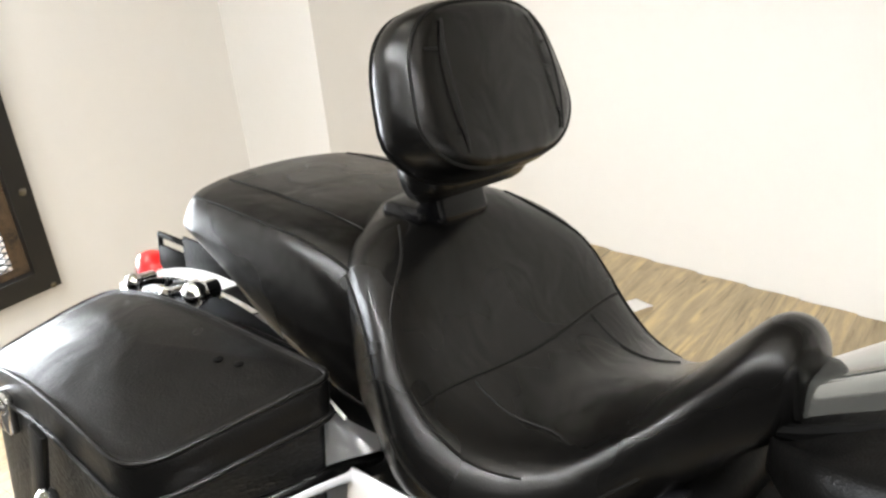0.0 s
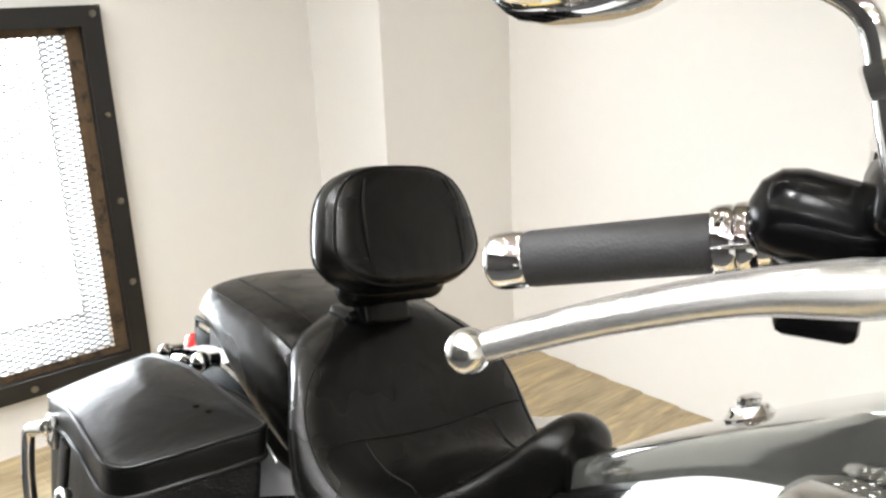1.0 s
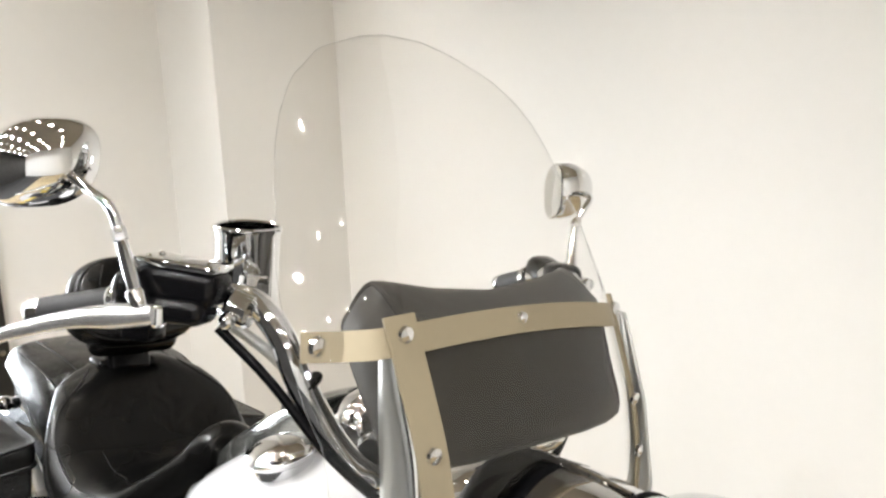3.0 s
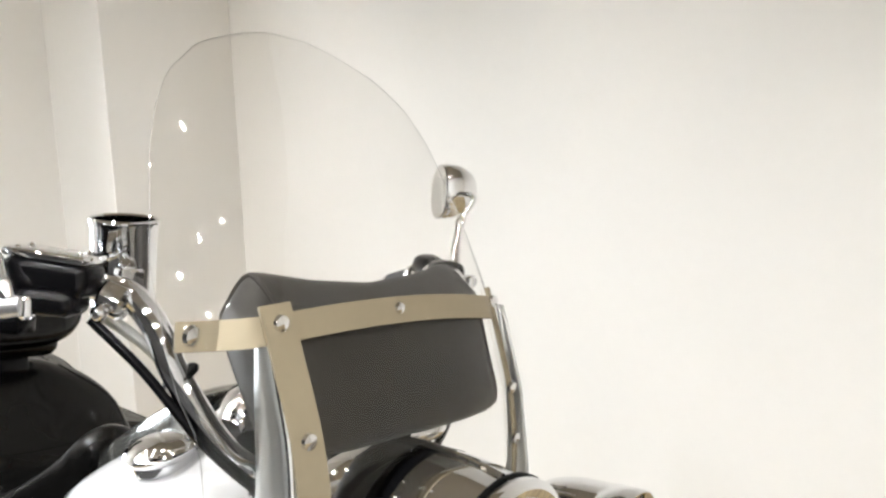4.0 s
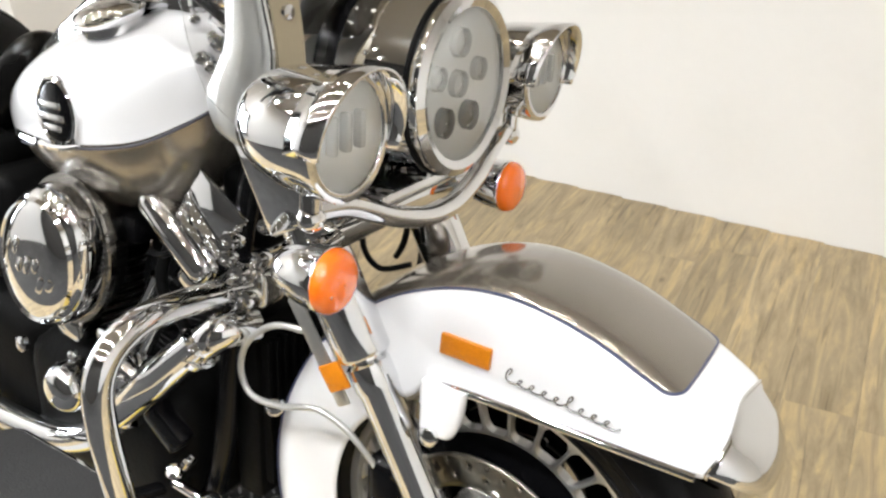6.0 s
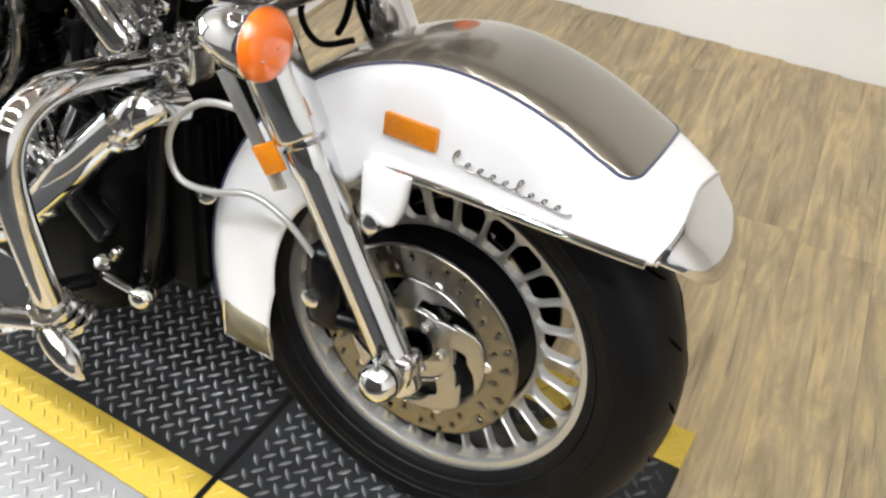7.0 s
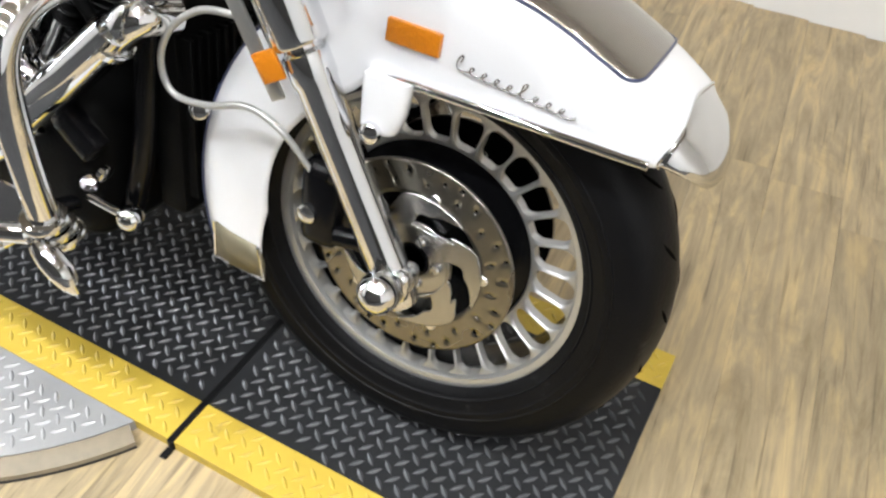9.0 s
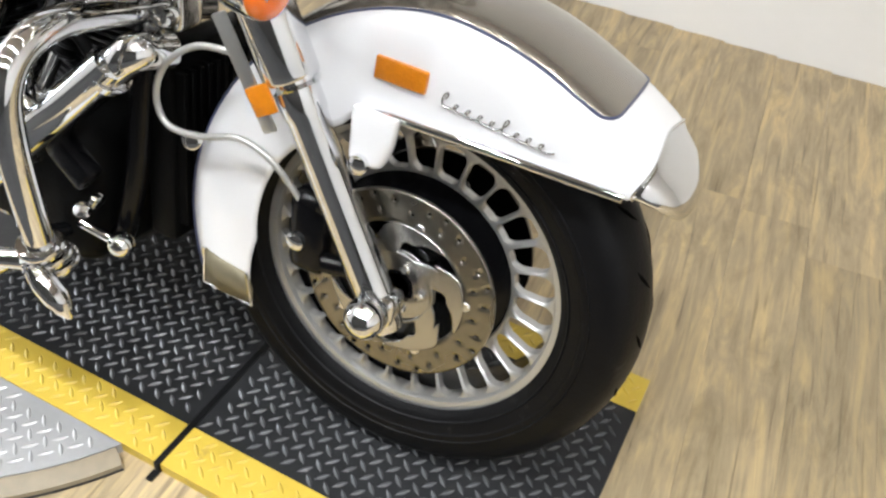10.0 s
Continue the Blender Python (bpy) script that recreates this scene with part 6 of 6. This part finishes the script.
for s in (-1, 1):
    for k in (0, 0.55, 1.1):
        part("guard_clamp", lathe([(0.0185, -0.007), (0.027, -0.006), (0.0285, -0.002), (0.0285, 0.002), (0.027, 0.006), (0.0185, 0.007)], 24, along((-0.365, s * (0.322 - 0.018 * k), 0.362 - 0.028 * k), (-0.367, s * (0.317 - 0.018 * k), 0.337 - 0.028 * k))), CHROME, eg, "chrome clamp ring")
    part("peg_mount", join(rod((-0.372, s * 0.335, 0.345), (-0.425, s * 0.350, 0.335), 0.013, 16, 0.004), ball((-0.43, s * 0.352, 0.334), 0.017, 16)), CHROME, eg)
    peg = part("highway_peg", tube([(-0.362, s * 0.335, 0.335), (-0.345, s * 0.338, 0.322), (-0.330, s * 0.338, 0.308), (-0.320, s * 0.336, 0.292), (-0.315, s * 0.333, 0.280)], [0.015, 0.017, 0.016, 0.011, 0.004], 14), CHROME, eg, "chrome highway peg")
    fb = part("floorboard", skin([[(x, s * y, 0.272) for x, y in pts] for pts in [[(-0.50 + 0.035 * math.cos(a) - (0.24 if math.cos(a) < 0 else 0), 0.285 + 0.055 * math.copysign(abs(math.sin(a)) ** 0.6, math.sin(a))) for a in np.arange(40) * 2 * math.pi / 40]]] + [[(x, s * y, 0.290) for x, y in [(-0.50 + 0.035 * math.cos(a) - (0.24 if math.cos(a) < 0 else 0), 0.285 + 0.055 * math.copysign(abs(math.sin(a)) ** 0.6, math.sin(a))) for a in np.arange(40) * 2 * math.pi / 40]]]), FOOTRUB, bike, "black rubber rider floorboard with chrome rim")
    rimp = [(-0.50 + 0.04 * math.cos(a) - (0.24 if math.cos(a) < 0 else 0), s * (0.285 + 0.06 * math.copysign(abs(math.sin(a)) ** 0.6, math.sin(a))), 0.279) for a in np.linspace(0, 2 * math.pi, 41)]
    part("floorboard_rim", tube(rimp, 0.007, 8, 1), CHROME, fb)
    part("floorboard_bracket", tube([(-0.52, s * 0.25, 0.265), (-0.50, s * 0.17, 0.25), (-0.50, s * 0.11, 0.24)], 0.012, 10), BLACK, fb)
    part("brake_pedal" if s < 0 else "shift_lever", join(tube([(-0.56, s * 0.16, 0.28), (-0.48, s * 0.155, 0.262), (-0.42, s * 0.15, 0.252)], 0.008, 10), ball((-0.411, s * 0.150, 0.250), 0.020, 18)), CHROME, bike, "chrome foot pedal")
    part("frame_tube", tube([(-0.36, s * 0.05, 0.84), (-0.37, s * 0.09, 0.70), (-0.39, s * 0.11, 0.50), (-0.42, s * 0.115, 0.30), (-0.50, s * 0.115, 0.215), (-0.9, s * 0.115, 0.205), (-1.25, s * 0.115, 0.22), (-1.30, s * 0.115, 0.40), (-1.24, s * 0.11, 0.62), (-0.95, s * 0.07, 0.70)], 0.017, 12), BLACK, bike, "black steel frame tube")
regu = part("regulator", rbox((-0.378, 0, 0.40), (0.05, 0.20, 0.30), 0.01), MATTE, bike, "black finned voltage regulator")
parts("regulator_fin", [rbox((-0.348, y, 0.40), (0.02, 0.008, 0.24), 0.001, None, 1) for y in np.linspace(-0.085, 0.085, 11)], MATTE, regu)
part("front_chain_guard", rbox((-1.0, 0.15, 0.36), (0.5, 0.07, 0.2), 0.06, None, 4), CHROME, bike, "chrome primary cover")
part("under_seat_box", rbox((-1.08, 0, 0.56), (0.42, 0.26, 0.2), 0.03, None, 3), MATTE, bike, "black battery box")
part("coil_cover", rbox((-0.40, 0, 0.70), (0.08, 0.14, 0.12), 0.02, None, 3), MATTE, bike, "black cover under the tank")
part("kickstand", tube([(-0.55, 0.13, 0.24), (-0.53, 0.20, 0.14), (-0.50, 0.235, 0.055), (-0.44, 0.24, 0.045)], 0.011, 10), CHROME, bike, "chrome side stand, folded out")
part("drive_belt_guard", rbox((-1.33, 0.12, 0.36), (0.4, 0.03, 0.1), 0.01), BLACK, bike, "black belt guard")

# small bright hardware round the steering head
part("neck_cover", rbox((0, 0, 0), (0.10, 0.008, 0.085), 0.006, pose(-0.415, -0.105, 0.70, 0, 35, 0)), CHROME, bike, "chrome steering neck cover")
for x, y, z, r in ((-0.345, -0.125, 0.640, 0.016), (-0.335, -0.10, 0.655, 0.013), (-0.325, -0.135, 0.615, 0.014), (-0.352, -0.14, 0.665, 0.011), (-0.36, -0.115, 0.59, 0.012), (-0.365, -0.12, 0.68, 0.014), (-0.33, -0.09, 0.70, 0.012), (-0.40, -0.115, 0.91, 0.010), (-0.385, -0.10, 0.93, 0.012), (-0.375, -0.125, 0.905, 0.009), (-0.37, -0.09, 0.95, 0.011)):
    part("cap_bolt", lathe([(r * 0.9, -r), (r, -r * 0.6), (r, r * 0.5), (r * 0.75, r), (r * 0.4, r * 1.05), (r * 0.38, r * 0.6), (0.001, r * 0.6)], 14, along((x, y, z), (x + 0.02, y - 0.1, z + 0.03))), CHROME, bike, "chrome cap bolt")
parts("guard_mount", [rbox((-0.35, s * 0.085, 0.612), (0.05, 0.05, 0.06), 0.012, None, 3) for s in (-1, 1)], CHROME, eg)
part("breather_hose", tube([(-0.44, -0.09, 0.69), (-0.48, -0.12, 0.65), (-0.50, -0.13, 0.58), (-0.47, -0.12, 0.52), (-0.45, -0.10, 0.46)], 0.009, 10), MATTE, bike, "black breather hose")
part("spark_lead", tube([(-0.42, -0.06, 0.70), (-0.47, -0.13, 0.64), (-0.53, -0.12, 0.62)], 0.005, 8), MATTE, bike, "black spark plug lead")
for k in range(7):
    p0 = Vector((-0.475, -0.10, 0.60)) + Vector((-0.009, -0.002, -0.016)) * k
    part("spring_coil", lathe([(0.016, -0.003), (0.019, 0), (0.016, 0.003)], 16, along(p0, p0 + Vector((-0.5, -0.1, -0.9)))), MATTE, bike)

# wires and hoses at the fork
part("brake_hose", tube([(-0.215, -0.145, 0.605), (-0.27, -0.145, 0.597), (-0.318, -0.143, 0.56), (-0.338, -0.14, 0.512), (-0.322, -0.14, 0.475), (-0.27, -0.14, 0.475), (-0.21, -0.138, 0.492), (-0.165, -0.13, 0.47), (-0.13, -0.115, 0.42)], 0.0045, 10), CABLE, bike, "pale braided brake hose", True)
parts("wiring_loom", (tube([(-0.20, -0.02, 0.80), (-0.19, -0.03, 0.745), (-0.205, -0.05, 0.70), (-0.19, -0.035, 0.66), (-0.15, -0.02, 0.67)], 0.004, 8), tube([(-0.21, 0.03, 0.80), (-0.185, 0.025, 0.74), (-0.18, 0.01, 0.69), (-0.20, 0.02, 0.655)], 0.0045, 8), tube([(-0.22, 0.06, 0.79), (-0.20, 0.07, 0.72), (-0.175, 0.05, 0.67)], 0.0035, 8)), MATTE, bike, "black wiring at the fork", True)
parts("dash_cable", (tube([(-0.33, 0.0, 1.0), (-0.31, 0.01, 1.05), (-0.33, 0.02, 1.09)], 0.005, 8), tube([(-0.30, 0.05, 0.99), (-0.30, 0.055, 1.04), (-0.33, 0.05, 1.07)], 0.004, 8)), MATTE, bike, "black cables behind the windshield", True)
for s in (-1, 1):
    part("fork_reflector", rbox((0, 0, 0), (0.030, 0.006, 0.037), 0.002, pose(-0.168, s * 0.155, 0.563, 0, -29, s * -10)), REFLECTOR, bike, "amber fork reflector", True)
    part("reflector_plate", rbox((0, 0, 0), (0.020, 0.006, 0.15), 0.003, pose(-0.197, s * 0.148, 0.585, 0, -29, s * -6)), SATIN, bike, "bright metal reflector plate", True)

# floor planks, laid almost along the room's depth
PW, PL, SKEW = 0.152, 0.915, 5.0
LAID = Matrix.Rotation(radians(SKEW), 4, "Z")
bases = {}
count = 0
rest_g = []
rng = random.Random(4)
sn, cs = math.sin(radians(SKEW)), math.cos(radians(SKEW))
i = 0
u = 2.95
while u > RX0 - 0.3:
    top = (RY1 - 0.002 - u * sn) / cs
    low = (-0.75 - u * sn) / cs
    v = top - rng.random() * PL
    segs = [(v, top)]
    while v > low:
        segs.append((max(v - PL, low), v))
        v -= PL
    for va, vb in segs:
        L = vb - va
        c = LAID @ Vector((u, (va + vb) / 2, FLOOR_Z - 0.004))
        if L < 0.02 or not RX0 < c.x < RX1:
            continue
        key = round(L, 3)
        if -1.5 < c.x < 1.9 and c.y > -0.9 and count < 295:
            if key in bases:
                ob = new("plank", bases[key])
            else:
                ob = mesh_object("plank", rbox((0, 0, 0), (PW - 0.0003, L - 0.0003, 0.008), 0.0004, None, 1), PLANK)
                bases[key] = ob.data
            ob.matrix_basis = Matrix.Translation(c) @ LAID
            ob.parent = floor
            count += 1
        else:
            rest_g.append(rbox((0, 0, 0), (PW - 0.0003, L - 0.0003, 0.008), 0.0004, Matrix.Translation(c) @ LAID, 1))
    u -= PW
far = part("far_planks", join(*rest_g), PLANK, floor)
tagged(far, kind="stuff")
